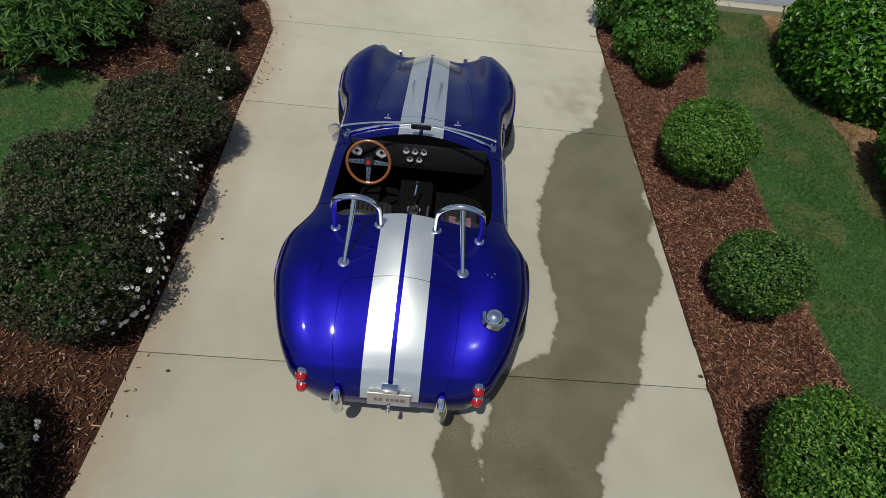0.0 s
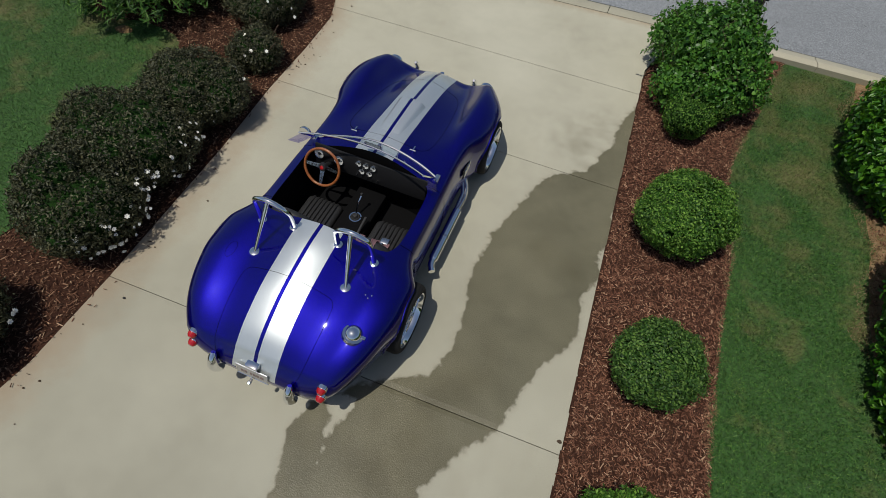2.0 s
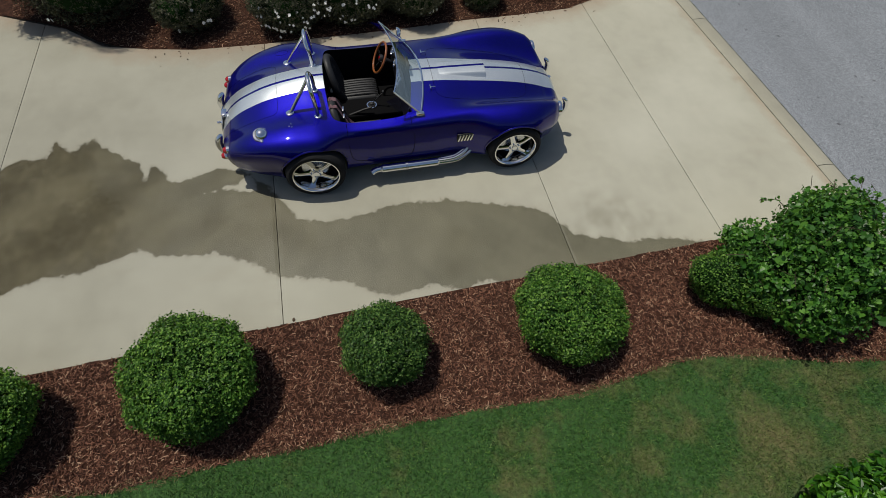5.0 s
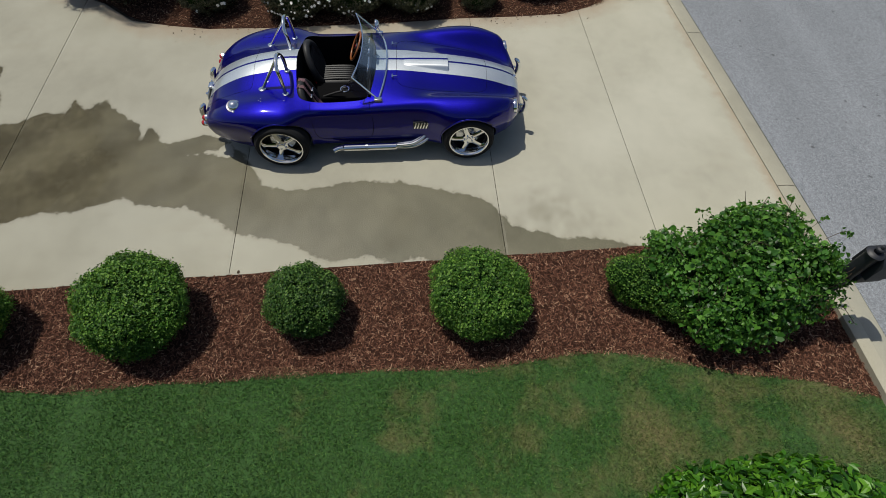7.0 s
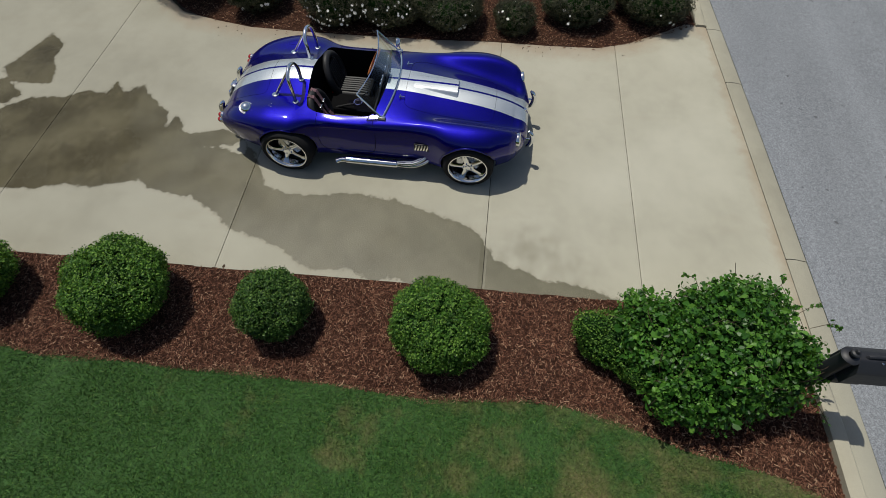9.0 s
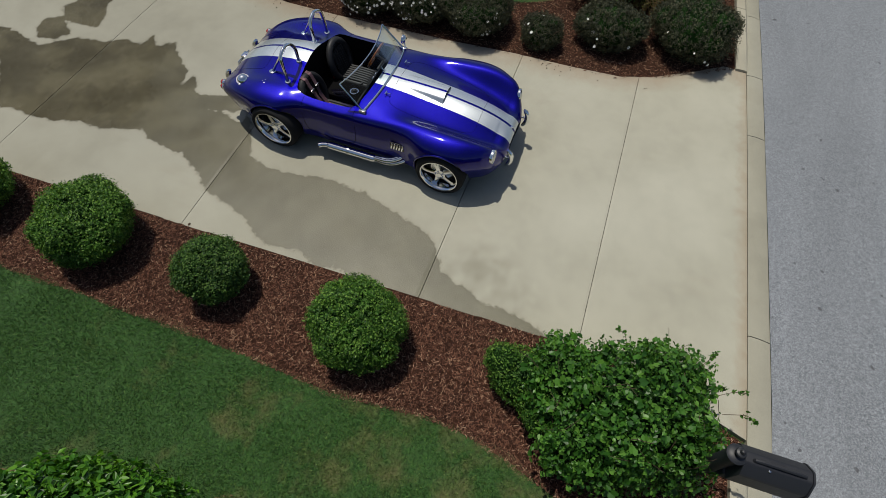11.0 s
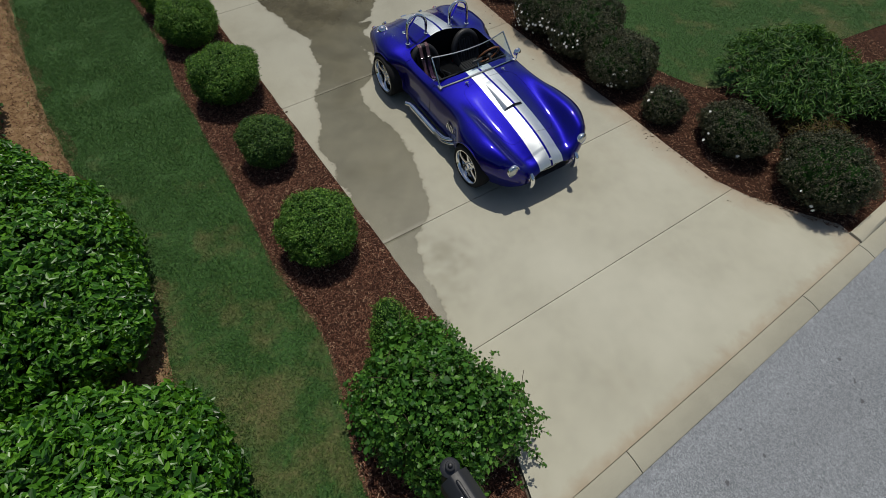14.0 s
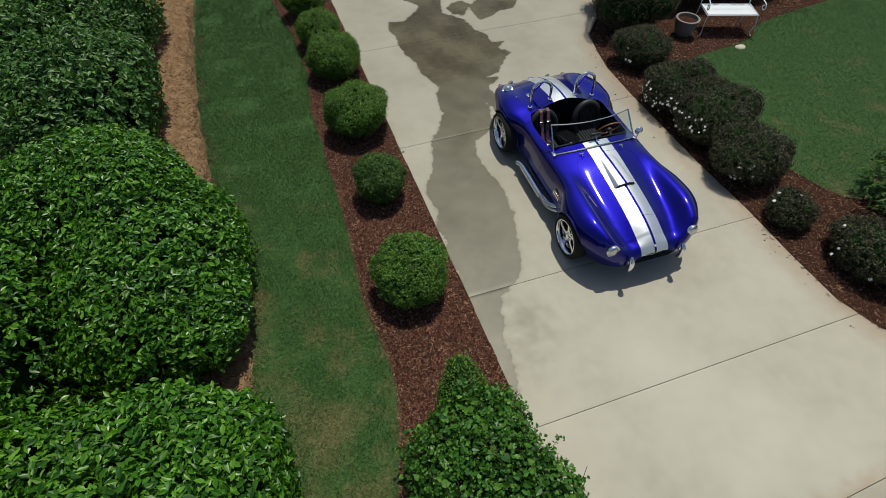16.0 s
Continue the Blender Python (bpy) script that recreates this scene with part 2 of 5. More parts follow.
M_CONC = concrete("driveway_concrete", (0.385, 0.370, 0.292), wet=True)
M_KERB = concrete("kerb_concrete", (0.385, 0.355, 0.265))
M_GUTTER = concrete("gutter_concrete", (0.335, 0.318, 0.245))
M_ASPH = asphalt()
M_JOINT = soil("joint_dirt", (0.05, 0.044, 0.034), (0.12, 0.105, 0.08), (0.20, 0.175, 0.14), 20)
M_MULCH_SOIL = soil("mulch_soil", (0.014, 0.007, 0.005), (0.050, 0.022, 0.014), (0.105, 0.048, 0.028), 14)
M_CLAY = soil("bare_clay", (0.105, 0.060, 0.030), (0.215, 0.135, 0.070), (0.35, 0.245, 0.145), 7)
M_TURF, M_BLADE = turf(), blade()
M_BOX = leaf("boxwood_leaf", (0.014, 0.054, 0.005), (0.058, 0.156, 0.017), (0.19, 0.335, 0.055), 0.48, 0.3)
M_OLIVE = leaf("olive_boxwood_leaf", (0.014, 0.044, 0.008), (0.046, 0.116, 0.020), (0.145, 0.25, 0.052), 0.48, 0.3)
M_DARK = leaf("dark_shrub_leaf", (0.018, 0.023, 0.010), (0.042, 0.048, 0.021), (0.110, 0.108, 0.054), 0.5, 0.35, 0.15)
M_HEDGE = leaf("bright_hedge_leaf", (0.012, 0.060, 0.003), (0.048, 0.162, 0.009), (0.125, 0.30, 0.022), 0.36, 0.42)
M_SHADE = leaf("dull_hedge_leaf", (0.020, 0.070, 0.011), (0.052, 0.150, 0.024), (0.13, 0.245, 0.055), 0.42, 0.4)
M_VINE = leaf("vine_leaf", (0.017, 0.068, 0.008), (0.050, 0.155, 0.018), (0.112, 0.255, 0.034), 0.42, 0.36)
M_LANCE = leaf("lance_leaf", (0.013, 0.050, 0.008), (0.042, 0.118, 0.016), (0.10, 0.20, 0.034), 0.5, 0.3)
M_RUST = leaf("rusty_leaf", (0.07, 0.045, 0.012), (0.13, 0.085, 0.02), (0.13, 0.15, 0.03), 0.5, 0.4)
# near-black green of the bush cores: shade between leaves put into the colour
M_CORE = soil("shaded_core", (0.004, 0.016, 0.003), (0.010, 0.034, 0.005), (0.022, 0.060, 0.010), 18)
M_BARK = soil("bark", (0.04, 0.028, 0.02), (0.09, 0.065, 0.045), (0.16, 0.12, 0.09), 25)
M_PETAL = plain("white_petal", (0.82, 0.81, 0.76), 0.6, var=0.06)
M_PAINT = paint()
M_CHROME = plain("chrome", (0.82, 0.83, 0.85), 0.06, 1.0, var=0.03, scale=12)
M_STEEL = plain("brushed_steel", (0.62, 0.63, 0.65), 0.22, 1.0, var=0.08, scale=60)
M_RUBBER = plain("tyre_rubber", (0.011, 0.011, 0.012), 0.85, spec=0.3, var=0.3, scale=60)
M_BLACK = plain("satin_black", (0.012, 0.012, 0.013), 0.5, var=0.25, scale=50)
M_CARPET = plain("black_carpet", (0.005, 0.005, 0.0055), 0.95, spec=0.05, var=0.4, scale=180)
M_LEATHER = leather()
M_GAP = plain("dark_gap", (0.0025, 0.0025, 0.004), 0.9, spec=0.0, var=0.2)
M_DASH = plain("dash_vinyl", (0.009, 0.009, 0.010), 0.6, spec=0.25, var=0.3, scale=120)
M_GLASS, M_TINT = glass("windscreen_glass"), glass("violet_glass", (0.60, 0.57, 0.86))
M_WOOD = wood("varnished_wood", (0.16, 0.045, 0.012), (0.33, 0.11, 0.03))
M_RED = plain("red_lens", (0.36, 0.004, 0.006), 0.15, coat=1.0, var=0.1)
M_AMBER = plain("amber_lens", (0.55, 0.22, 0.04), 0.15, coat=1.0, var=0.1)
M_LENS = plain("headlamp_glass", (0.48, 0.51, 0.54), 0.08, 0.92, coat=1.0, var=0.15, scale=40)
M_DIAL = plain("dial_white", (0.52, 0.52, 0.49), 0.35, var=0.05)
M_PLATE = plain("plate_white", (0.33, 0.32, 0.30), 0.4, var=0.05)
M_PLATE_INK = plain("plate_ink", (0.17, 0.12, 0.11), 0.5)
M_STRAP = plain("harness_webbing", (0.30, 0.17, 0.19), 0.8, var=0.2, scale=120)
M_WHITE_IRON = plain("white_iron", (0.72, 0.76, 0.78), 0.4, var=0.06)
M_POT = plain("stone_pot", (0.20, 0.19, 0.17), 0.9, var=0.25)
M_BOXBLACK = plain("mailbox_black", (0.016, 0.017, 0.021), 0.5, var=0.3, scale=25)
M_STONE = plain("pale_stone", (0.46, 0.42, 0.34), 0.9, var=0.2)


# ---- mesh helpers ----
def link(name, me, mats=(), parent=None, label="", smooth=True):
    for m in mats if isinstance(mats, (list, tuple)) else [mats]:
        me.materials.append(m)
    if smooth:
        me.polygons.foreach_set("use_smooth", [True] * len(me.polygons))
    ob = new(name, me)
    if parent:
        ob.parent = parent
    if label:
        tagged(ob, label)
    return ob


def part(name, bm, mats, parent=None, label="", smooth=True, sharp=35):
    me = bpy.data.meshes.new(name)
    bm.normal_update()
    bm.to_mesh(me)
    bm.free()
    ob = link(name, me, mats, parent, label, smooth)
    if smooth and sharp:
        me.set_sharp_from_angle(angle=radians(sharp))
    return ob


def arrays(name, verts, faces, mats, parent=None, label="", smooth=False, kind=""):
    me = bpy.data.meshes.new(name)
    me.from_pydata(verts.tolist() if hasattr(verts, "tolist") else verts, [], faces.tolist() if hasattr(faces, "tolist") else faces)
    ob = link(name, me, mats, parent, label, smooth)
    if kind:
        ob["kind"] = kind
    return ob


def thing(name, label, category, m=None, group="", kind=""):
    ob = new(name)
    ob.empty_display_size = 0.1
    if m:
        ob.matrix_world = m
    return tagged(ob, label, category, group, kind)


def tube_into(bm, pts, r, seg=10, caps=True):
    """Sweeps a round section of radius r (a number, or one for each point) along the points."""
    pts = [Vector(p) for p in pts]
    rs = r if isinstance(r, (list, tuple)) else [r] * len(pts)
    rings, ref = [], None
    for i, p in enumerate(pts):
        d = (pts[min(i + 1, len(pts) - 1)] - pts[max(i - 1, 0)]).normalized()
        if ref is None:
            ref = d.orthogonal().normalized()
        ref = (ref - d * ref.dot(d)).normalized()
        side = d.cross(ref)
        rings.append([bm.verts.new(p + (ref * math.cos(a) + side * math.sin(a)) * rs[i]) for a in (2 * math.pi * j / seg for j in range(seg))])
    for a, b in zip(rings, rings[1:]):
        for j in range(seg):
            bm.faces.new((a[j], a[(j + 1) % seg], b[(j + 1) % seg], b[j]))
    if caps:
        bm.faces.new(rings[0][::-1]), bm.faces.new(rings[-1])
    return bm


def tube(pts, r, seg=10, caps=True):
    return tube_into(bmesh.new(), pts, r, seg, caps)


def lathe(profile, seg=32, axis="Z", bm=None, at=(0, 0, 0)):
    """Turns a profile of (radius, height) round an axis."""
    bm = bm or bmesh.new()
    rings = []
    for r, h in profile:
        ring = []
        for j in range(seg):
            a = 2 * math.pi * j / seg
            c, s = r * math.cos(a), r * math.sin(a)
            v = {"Z": (c, s, h), "X": (h, c, s), "Y": (c, h, -s)}[axis]
            ring.append(bm.verts.new(Vector(v) + Vector(at)))
        rings.append(ring)
    for a, b in zip(rings, rings[1:]):
        for j in range(seg):
            bm.faces.new((a[j], a[(j + 1) % seg], b[(j + 1) % seg], b[j]))
    bmesh.ops.remove_doubles(bm, verts=bm.verts, dist=1e-5)
    bmesh.ops.recalc_face_normals(bm, faces=bm.faces)
    return bm


def slab(x0, x1, y0, y1, z0, z1, bevel=0.0, seg=2, m=None):
    bm = bmesh.new()
    bmesh.ops.create_cube(bm, size=1)
    for v in bm.verts:
        v.co = Vector((x0 + (v.co.x + 0.5) * (x1 - x0), y0 + (v.co.y + 0.5) * (y1 - y0), z0 + (v.co.z + 0.5) * (z1 - z0)))
    if bevel:
        bmesh.ops.bevel(bm, geom=bm.edges[:], offset=bevel, segments=seg, affect="EDGES", profile=0.5)
    if m:
        bm.transform(m)
    return bm


def prism(outline, z0, z1, bevel=0.0):
    bm = bmesh.new()
    f = bm.faces.new([bm.verts.new((x, y, z0)) for x, y in outline])
    top = bmesh.ops.extrude_face_region(bm, geom=[f])
    bmesh.ops.translate(bm, vec=(0, 0, z1 - z0), verts=[g for g in top["geom"] if isinstance(g, bmesh.types.BMVert)])
    bmesh.ops.recalc_face_normals(bm, faces=bm.faces)
    if bevel:
        es = [e for e in bm.edges if abs(e.verts[0].co.z - z1) < 1e-6 and abs(e.verts[1].co.z - z1) < 1e-6]
        bmesh.ops.bevel(bm, geom=es, offset=bevel, segments=2, affect="EDGES", profile=0.5)
    return bm


def smooth_path(pts, n=8, closed=False):
    """Catmull-Rom points through pts."""
    P = [Vector(p) for p in pts]
    m, out = len(P), []
    for i in range(m if closed else m - 1):
        a, b, c, d = (P[(i + k) % m] if closed else P[min(max(i + k, 0), m - 1)] for k in (-1, 0, 1, 2))
        for j in range(n):
            t = j / n
            out.append(0.5 * (2 * b + (c - a) * t + (2 * a - 5 * b + 4 * c - d) * t * t + (3 * b - a - 3 * c + d) * t ** 3))
    if not closed:
        out.append(P[-1])
    return out


def inside(poly, X, Y):
    """Which of the points (X, Y) lie in the outline."""
    r, n = np.zeros(X.shape, bool), len(poly)
    for i in range(n):
        (x0, y0), (x1, y1) = poly[i - 1], poly[i]
        if y0 == y1:
            continue
        r ^= ((y0 > Y) != (y1 > Y)) & (X < (x1 - x0) * (Y - y0) / (y1 - y0) + x0)
    return r


def depth_in(poly, X, Y):
    """Distance to the outline, positive inside."""
    d = np.full(X.shape, 1e9)
    for i in range(len(poly)):
        (x0, y0), (x1, y1) = poly[i - 1], poly[i]
        dx, dy = x1 - x0, y1 - y0
        t = np.clip(((X - x0) * dx + (Y - y0) * dy) / (dx * dx + dy * dy + 1e-12), 0, 1)
        d = np.minimum(d, np.hypot(X - x0 - t * dx, Y - y0 - t * dy))
    return np.where(inside(poly, X, Y), d, -d)

# ---- ground, street, driveway ----
def drive_right(y):
    return 2.37 - 0.049 * y


LEFT_EDGE = [(-14.0, -3.9), (-6.0, -3.5), (-4.3, -3.2), (-3.3, -2.74), (-2.75, -2.27), (-2.1, -2.12), (-1.5, -2.03), (-0.6, -2.035), (1.3, -2.12), (2.4, -2.22), (3.3, -2.25), (4.1, -2.31), (4.6, -2.5), (5.2, -2.85), (5.68, -3.15)]


def drive_left(y):
    return float(np.interp(y, [p[0] for p in LEFT_EDGE], [p[1] for p in LEFT_EDGE]))


def kerb_in(x):
    return 6.045 + 0.07 * x - 0.002 * min(x, 0) ** 2 - 0.006 * max(x - 1.5, 0) ** 2


def kerb_out(x):
    return kerb_in(x) + 0.255


ground = slab(-150, 150, -150, 150, -0.5, -0.06)
tagged(part("ground", ground, M_TURF, smooth=False), "short grass ground reaching far around the garden", "ground", kind="structure")

xs = np.linspace(-40, 40, 41)
street_v = [(x, kerb_out(x) - 0.010, -0.004) for x in xs] + [(x, kerb_out(x) + 7.5, 0.05) for x in xs]
street_f = [(i, i + 1, 42 + i, 41 + i) for i in range(40)]
tagged(arrays("road", street_v, street_f, M_ASPH), "worn pale grey asphalt street with exposed stones", "road", kind="structure")

kerb = thing("kerb", "pale concrete rolled kerb along the street", "kerb", kind="structure")
cuts = [-40, -30, -20, -13.6, -10.6, -7.6, -4.6, -3.06, -1.765, 1.335, 4.43, 7.5, 10.5, 20, 30, 40]
for a, b in zip(cuts, cuts[1:]):
    bm = bmesh.new()
    n = 6
    rows = []
    for i in range(n + 1):
        x = a + 0.005 + (b - a - 0.01) * i / n
        lift = 0.0
        yi, yo = kerb_in(x), kerb_out(x)
        rows.append([bm.verts.new(p) for p in ((x, yi + 0.006, -0.1), (x, yi + 0.006, 0.002 + lift), (x, yi + 0.03, 0.012 + lift), (x, yi + 0.12, 0.014 + lift * 0.8), (x, yo - 0.03, -0.002), (x, yo - 0.014, -0.008), (x, yo - 0.014, -0.1))])
    for r, s in zip(rows, rows[1:]):
        for j in range(6):
            bm.faces.new((r[j], s[j], s[j + 1], r[j + 1]))
    bm.faces.new(rows[0]), bm.faces.new(rows[-1][::-1])
    bmesh.ops.recalc_face_normals(bm, faces=bm.faces)
    part("gutter_slab", bm, M_GUTTER, kerb)

# raised back of the kerb on both sides of the driveway
for a, b in ((-40, -13.0), (-12.99, -9.9), (-9.89, -6.8), (-6.79, -4.65), (-4.64, -3.12), (2.72, 4.4), (4.41, 7.4), (7.41, 20), (20.01, 40)):
    bm = bmesh.new()
    rows = []
    for i in range(7):
        x = a + (b - a) * i / 6
        fade = min(1.0, (-3.05 - x) / 0.5 if x < 0 else (x - 2.65) / 0.5)
        yi = kerb_in(x)
        rows.append([bm.verts.new(p) for p in ((x, yi - 0.17, -0.1), (x, yi - 0.17, 0.02 + 0.06 * fade), (x, yi - 0.15, 0.03 + 0.06 * fade), (x, yi - 0.03, 0.028 + 0.055 * fade), (x, yi + 0.004, 0.022 + 0.02 * fade), (x, yi + 0.012, 0.0), (x, yi + 0.012, -0.1))])
    for r, q in zip(rows, rows[1:]):
        for j in range(6):
            bm.faces.new((r[j], q[j], q[j + 1], r[j + 1]))
    bm.faces.new(rows[0]), bm.faces.new(rows[-1][::-1])
    bmesh.ops.recalc_face_normals(bm, faces=bm.faces)
    part("kerb_stone", bm, M_KERB, kerb)

# driveway: slabs with joints; the attribute "wet" is the depth inside the hosed-down area
WET = [(-0.02, -2.13), (0.36, -2.0), (0.38, -1.6), (0.27, -1.16), (0.31, -0.86), (0.76, -0.5), (1.13, -0.28), (1.22, 0.06), (1.16, 0.64), (1.1, 0.95), (1.12, 1.47), (1.24, 1.91), (1.46, 2.47), (1.61, 2.63), (1.84, 2.75), (1.9, 2.94), (2.0, 3.3), (2.04, 3.7), (2.16, 4.25), (2.3, 4.3), (2.3, 2.4), (2.25, 2.2), (2.32, 1.9), (2.22, 1.6), (2.3, 1.35), (2.2, 1.05), (2.28, 0.62), (2.06, 0.27), (1.92, -0.12), (1.86, -0.5), (1.58, -0.86), (1.45, -1.13), (1.43, -1.5), (1.38, -1.75), (1.22, -1.98)]
BACK_WET = [(1.3, -1.6), (1.27, -1.95), (1.34, -2.07), (1.48, -2.46), (1.49, -2.83), (1.58, -3.15), (1.64, -3.57), (1.65, -3.98), (1.72, -4.17), (1.61, -4.5), (1.34, -4.47), (1.05, -4.71), (0.82, -4.99), (1.1, -5.41), (1.0, -7.2), (0.17, -7.2), (0.27, -5.15), (0.4, -4.6), (0.24, -4.39), (0.03, -4.15), (-0.04, -3.76), (-0.2, -3.42), (-0.19, -3.12), (-0.48, -3.08), (-0.24, -2.88), (-0.44, -2.67), (-0.2, -2.4), (0.04, -2.07), (0.39, -1.97), (0.1, -1.9), (0.45, -1.6)]
TONGUE = [(0.62, -1.36), (0.56, -1.1), (0.52, -0.95), (0.42, -0.80), (0.66, -0.72), (0.64, -0.9), (0.60, -1.12)]
SPILLS = [[(0.28, -4.75), (0.22, -4.46), (0.0, -4.32), (-0.32, -4.75), (-0.15, -4.97), (0.06, -4.95)],
          [(-0.22, -4.59), (-0.29, -4.05), (-0.59, -4.14), (-0.78, -4.29), (-1.19, -4.3), (-1.39, -4.65), (-0.47, -4.93)]]


def jA(x):
    return -0.553 + 0.038 * x


def jB(x):
    return 2.571 + 0.0256 * x


def jC(x):
    return 4.374 + 0.031 * x


def edge_line(c):
    return lambda x: c + 0.03 * x


LINES = [edge_line(-14.0), edge_line(-9.7), edge_line(-6.6), edge_line(-3.6), jA, jB, jC, kerb_in]
driveway = tagged(part("driveway", slab(-4.2, 3.2, -14, 6.0, -0.4, -0.055), M_JOINT, smooth=False), "pale broom-finished concrete driveway, partly wet, with thin dark joints", "driveway", kind="structure")
for a, b in zip(LINES, LINES[1:]):
    far = b is LINES[4] or a in LINES[:3]
    nu, nv = 110, 64 if not far else 84
    U, V = np.meshgrid(np.linspace(0, 1, nu + 1), np.linspace(0, 1, nv + 1))
    X, Y = np.zeros(U.shape), np.zeros(U.shape)
    g = 0.0036
    for i in range(nv + 1):
        for j in range(nu + 1):
            y = a(0) + (b(0) - a(0)) * V[i, j]
            lx, rx = drive_left(y), drive_right(y)
            if b is kerb_in:
                lx, rx = drive_left(min(y, 5.68)), drive_right(y) + max(0, y - 4.9) * 0.35
            x = lx + (rx - lx) * U[i, j]
            ya, yb = a(x) + g, b(x) - (g if b is not kerb_in else 0.0)
            X[i, j], Y[i, j] = x, ya + (yb - ya) * V[i, j]
    Z = -0.004 * np.isin(np.arange(nv + 1), (0, nv))[:, None] + np.zeros(U.shape)
    wet = np.minimum(np.maximum(depth_in(WET, X, Y), depth_in(BACK_WET, X, Y)), -depth_in(TONGUE, X, Y))
    for spill in SPILLS:
        wet = np.maximum(wet, depth_in(spill, X, Y))
    verts = np.stack([X, Y, Z], -1).reshape(-1, 3)
    idx = np.arange((nu + 1) * (nv + 1)).reshape(nv + 1, nu + 1)
    faces = np.stack([idx[:-1, :-1], idx[:-1, 1:], idx[1:, 1:], idx[1:, :-1]], -1).reshape(-1, 4)
    ring = list(idx[0]) + list(idx[1:, -1]) + list(idx[-1, -2::-1]) + list(idx[-2:0:-1, 0])
    low = len(verts) + np.arange(len(ring))
    lowv = verts[ring].copy()
    lowv[:, 2] = -0.1
    side = [(ring[i], low[i], low[(i + 1) % len(ring)], ring[(i + 1) % len(ring)]) for i in range(len(ring))]
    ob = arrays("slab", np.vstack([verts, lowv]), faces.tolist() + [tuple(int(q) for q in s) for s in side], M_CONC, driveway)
    gap = np.concatenate([((X - X[:, :1])).ravel(), ((X - X[:, :1])).ravel()[ring]])
    ob.data.attributes.new("from_bed", "FLOAT", "POINT").data.foreach_set("value", gap.astype(np.float32))
    dry = np.clip(1.3 - np.hypot((X - 1.72) / 0.42, (Y - 3.25) / 0.62) + 0.25 * np.sin(X * 7 + 1) * np.cos(Y * 5), 0, 1)
    ob.data.attributes.new("damp", "FLOAT", "POINT").data.foreach_set("value", np.concatenate([dry.ravel(), dry.ravel()[ring]]).astype(np.float32))
    gate = 6.045 + 0.07 * X - Y
    ob.data.attributes.new("from_kerb", "FLOAT", "POINT").data.foreach_set("value", np.concatenate([gate.ravel(), gate.ravel()[ring]]).astype(np.float32))
    at = ob.data.attributes.new("wet", "FLOAT", "POINT")
    at.data.foreach_set("value", np.concatenate([wet.ravel(), wet.ravel()[ring]]).astype(np.float32))

# beds and lawns
BED_R_EDGE = [(-14.0, 4.5), (-8.0, 4.1), (-6.2, 3.92), (-4.5, 3.65), (-3.04, 3.53), (-1.94, 3.64), (-0.88, 3.58), (-0.2, 3.58), (0.2, 3.53), (1.3, 3.53), (2.2, 3.54), (2.7, 3.49), (3.15, 3.42), (3.6, 3.42), (4.1, 3.5), (4.75, 3.68), (5.44, 3.77), (6.2, 4.0)]
CLAY_IN = [(-14.0, 5.8), (-6.67, 5.64), (-4.46, 5.64), (-2.33, 5.55), (-0.92, 5.42), (0.05, 5.25), (1.4, 4.95), (2.15, 4.92), (3.1, 5.02), (3.65, 4.95), (4.4, 4.9), (5.5, 4.9), (6.3, 5.0)]


def sheet(name, left, right, y0, y1, z, mat, label, category, steps=80, across=12, lump=0.0):
    ys = np.linspace(y0, y1, steps)
    L, R = np.array([left(y) for y in ys]), np.array([right(y) for y in ys])
    u = np.linspace(0, 1, across + 1)
    X = L[:, None] + (R - L)[:, None] * u
    Y = np.repeat(ys[:, None], across + 1, 1)
    Z = np.array([[z + lump * (noise.noise((x * 2.2, y * 2.2, 3.1)) + 0.5 * noise.noise((x * 6, y * 6, 1.0))) for x, y in zip(rx, ry)] for rx, ry in zip(X, Y)])
    idx = np.arange(X.size).reshape(X.shape)
    f = np.stack([idx[:-1, :-1], idx[:-1, 1:], idx[1:, 1:], idx[1:, :-1]], -1).reshape(-1, 4)
    return tagged(arrays(name, np.stack([X, Y, Z], -1).reshape(-1, 3), f, mat, smooth=True), label, category, kind="structure")


def interp(rows):
    a, b = [r[0] for r in rows], [r[1] for r in rows]
    return lambda y: float(np.interp(y, a, b)) + 0.03 * noise.noise((y * 3.1, 0.4, 0.0))


bed_edge, clay_in = interp(BED_R_EDGE), interp(CLAY_IN)
sheet("mulch_bed", lambda y: drive_right(y) + max(0, y - 4.9) * 0.35 - 0.004, bed_edge, -14, 6.15, 0.0, M_MULCH_SOIL, "reddish brown bark mulch bed beside the driveway", "mulch bed", 90, 10, 0.012)
sheet("lawn", bed_edge, clay_in, -14, 6.2, 0.0, M_TURF, "short green lawn strip with dry patches", "lawn", 120, 14, 0.012)
sheet("clay_strip", clay_in, lambda y: 12.0, -14, 6.2, 0.0, M_CLAY, "bare reddish clay strip under the hedge", "bare soil", 120, 30, 0.015)

LAWN_L = [(-12.5, -3.2), (-6.6, -2.3), (-5.5, -1.76), (-5.0, -1.58), (-4.4, -1.5), (-3.9, -1.4), (-3.52, -1.15), (-3.28, -0.65), (-3.2, 0.3), (-3.3, 1.2), (-3.45, 1.85), (-3.62, 2.3), (-3.9, 2.65), (-4.5, 2.72), (-5.0, 2.6), (-6.3, 2.8), (-12.5, 3.4)]
lawn_curve = [(p.x, p.y) for p in smooth_path([(x, y, 0) for x, y in LAWN_L], 6)]
bm = bmesh.new()
bm.faces.new([bm.verts.new((x, y, 0.006)) for x, y in lawn_curve])
bmesh.ops.triangulate(bm, faces=bm.faces)
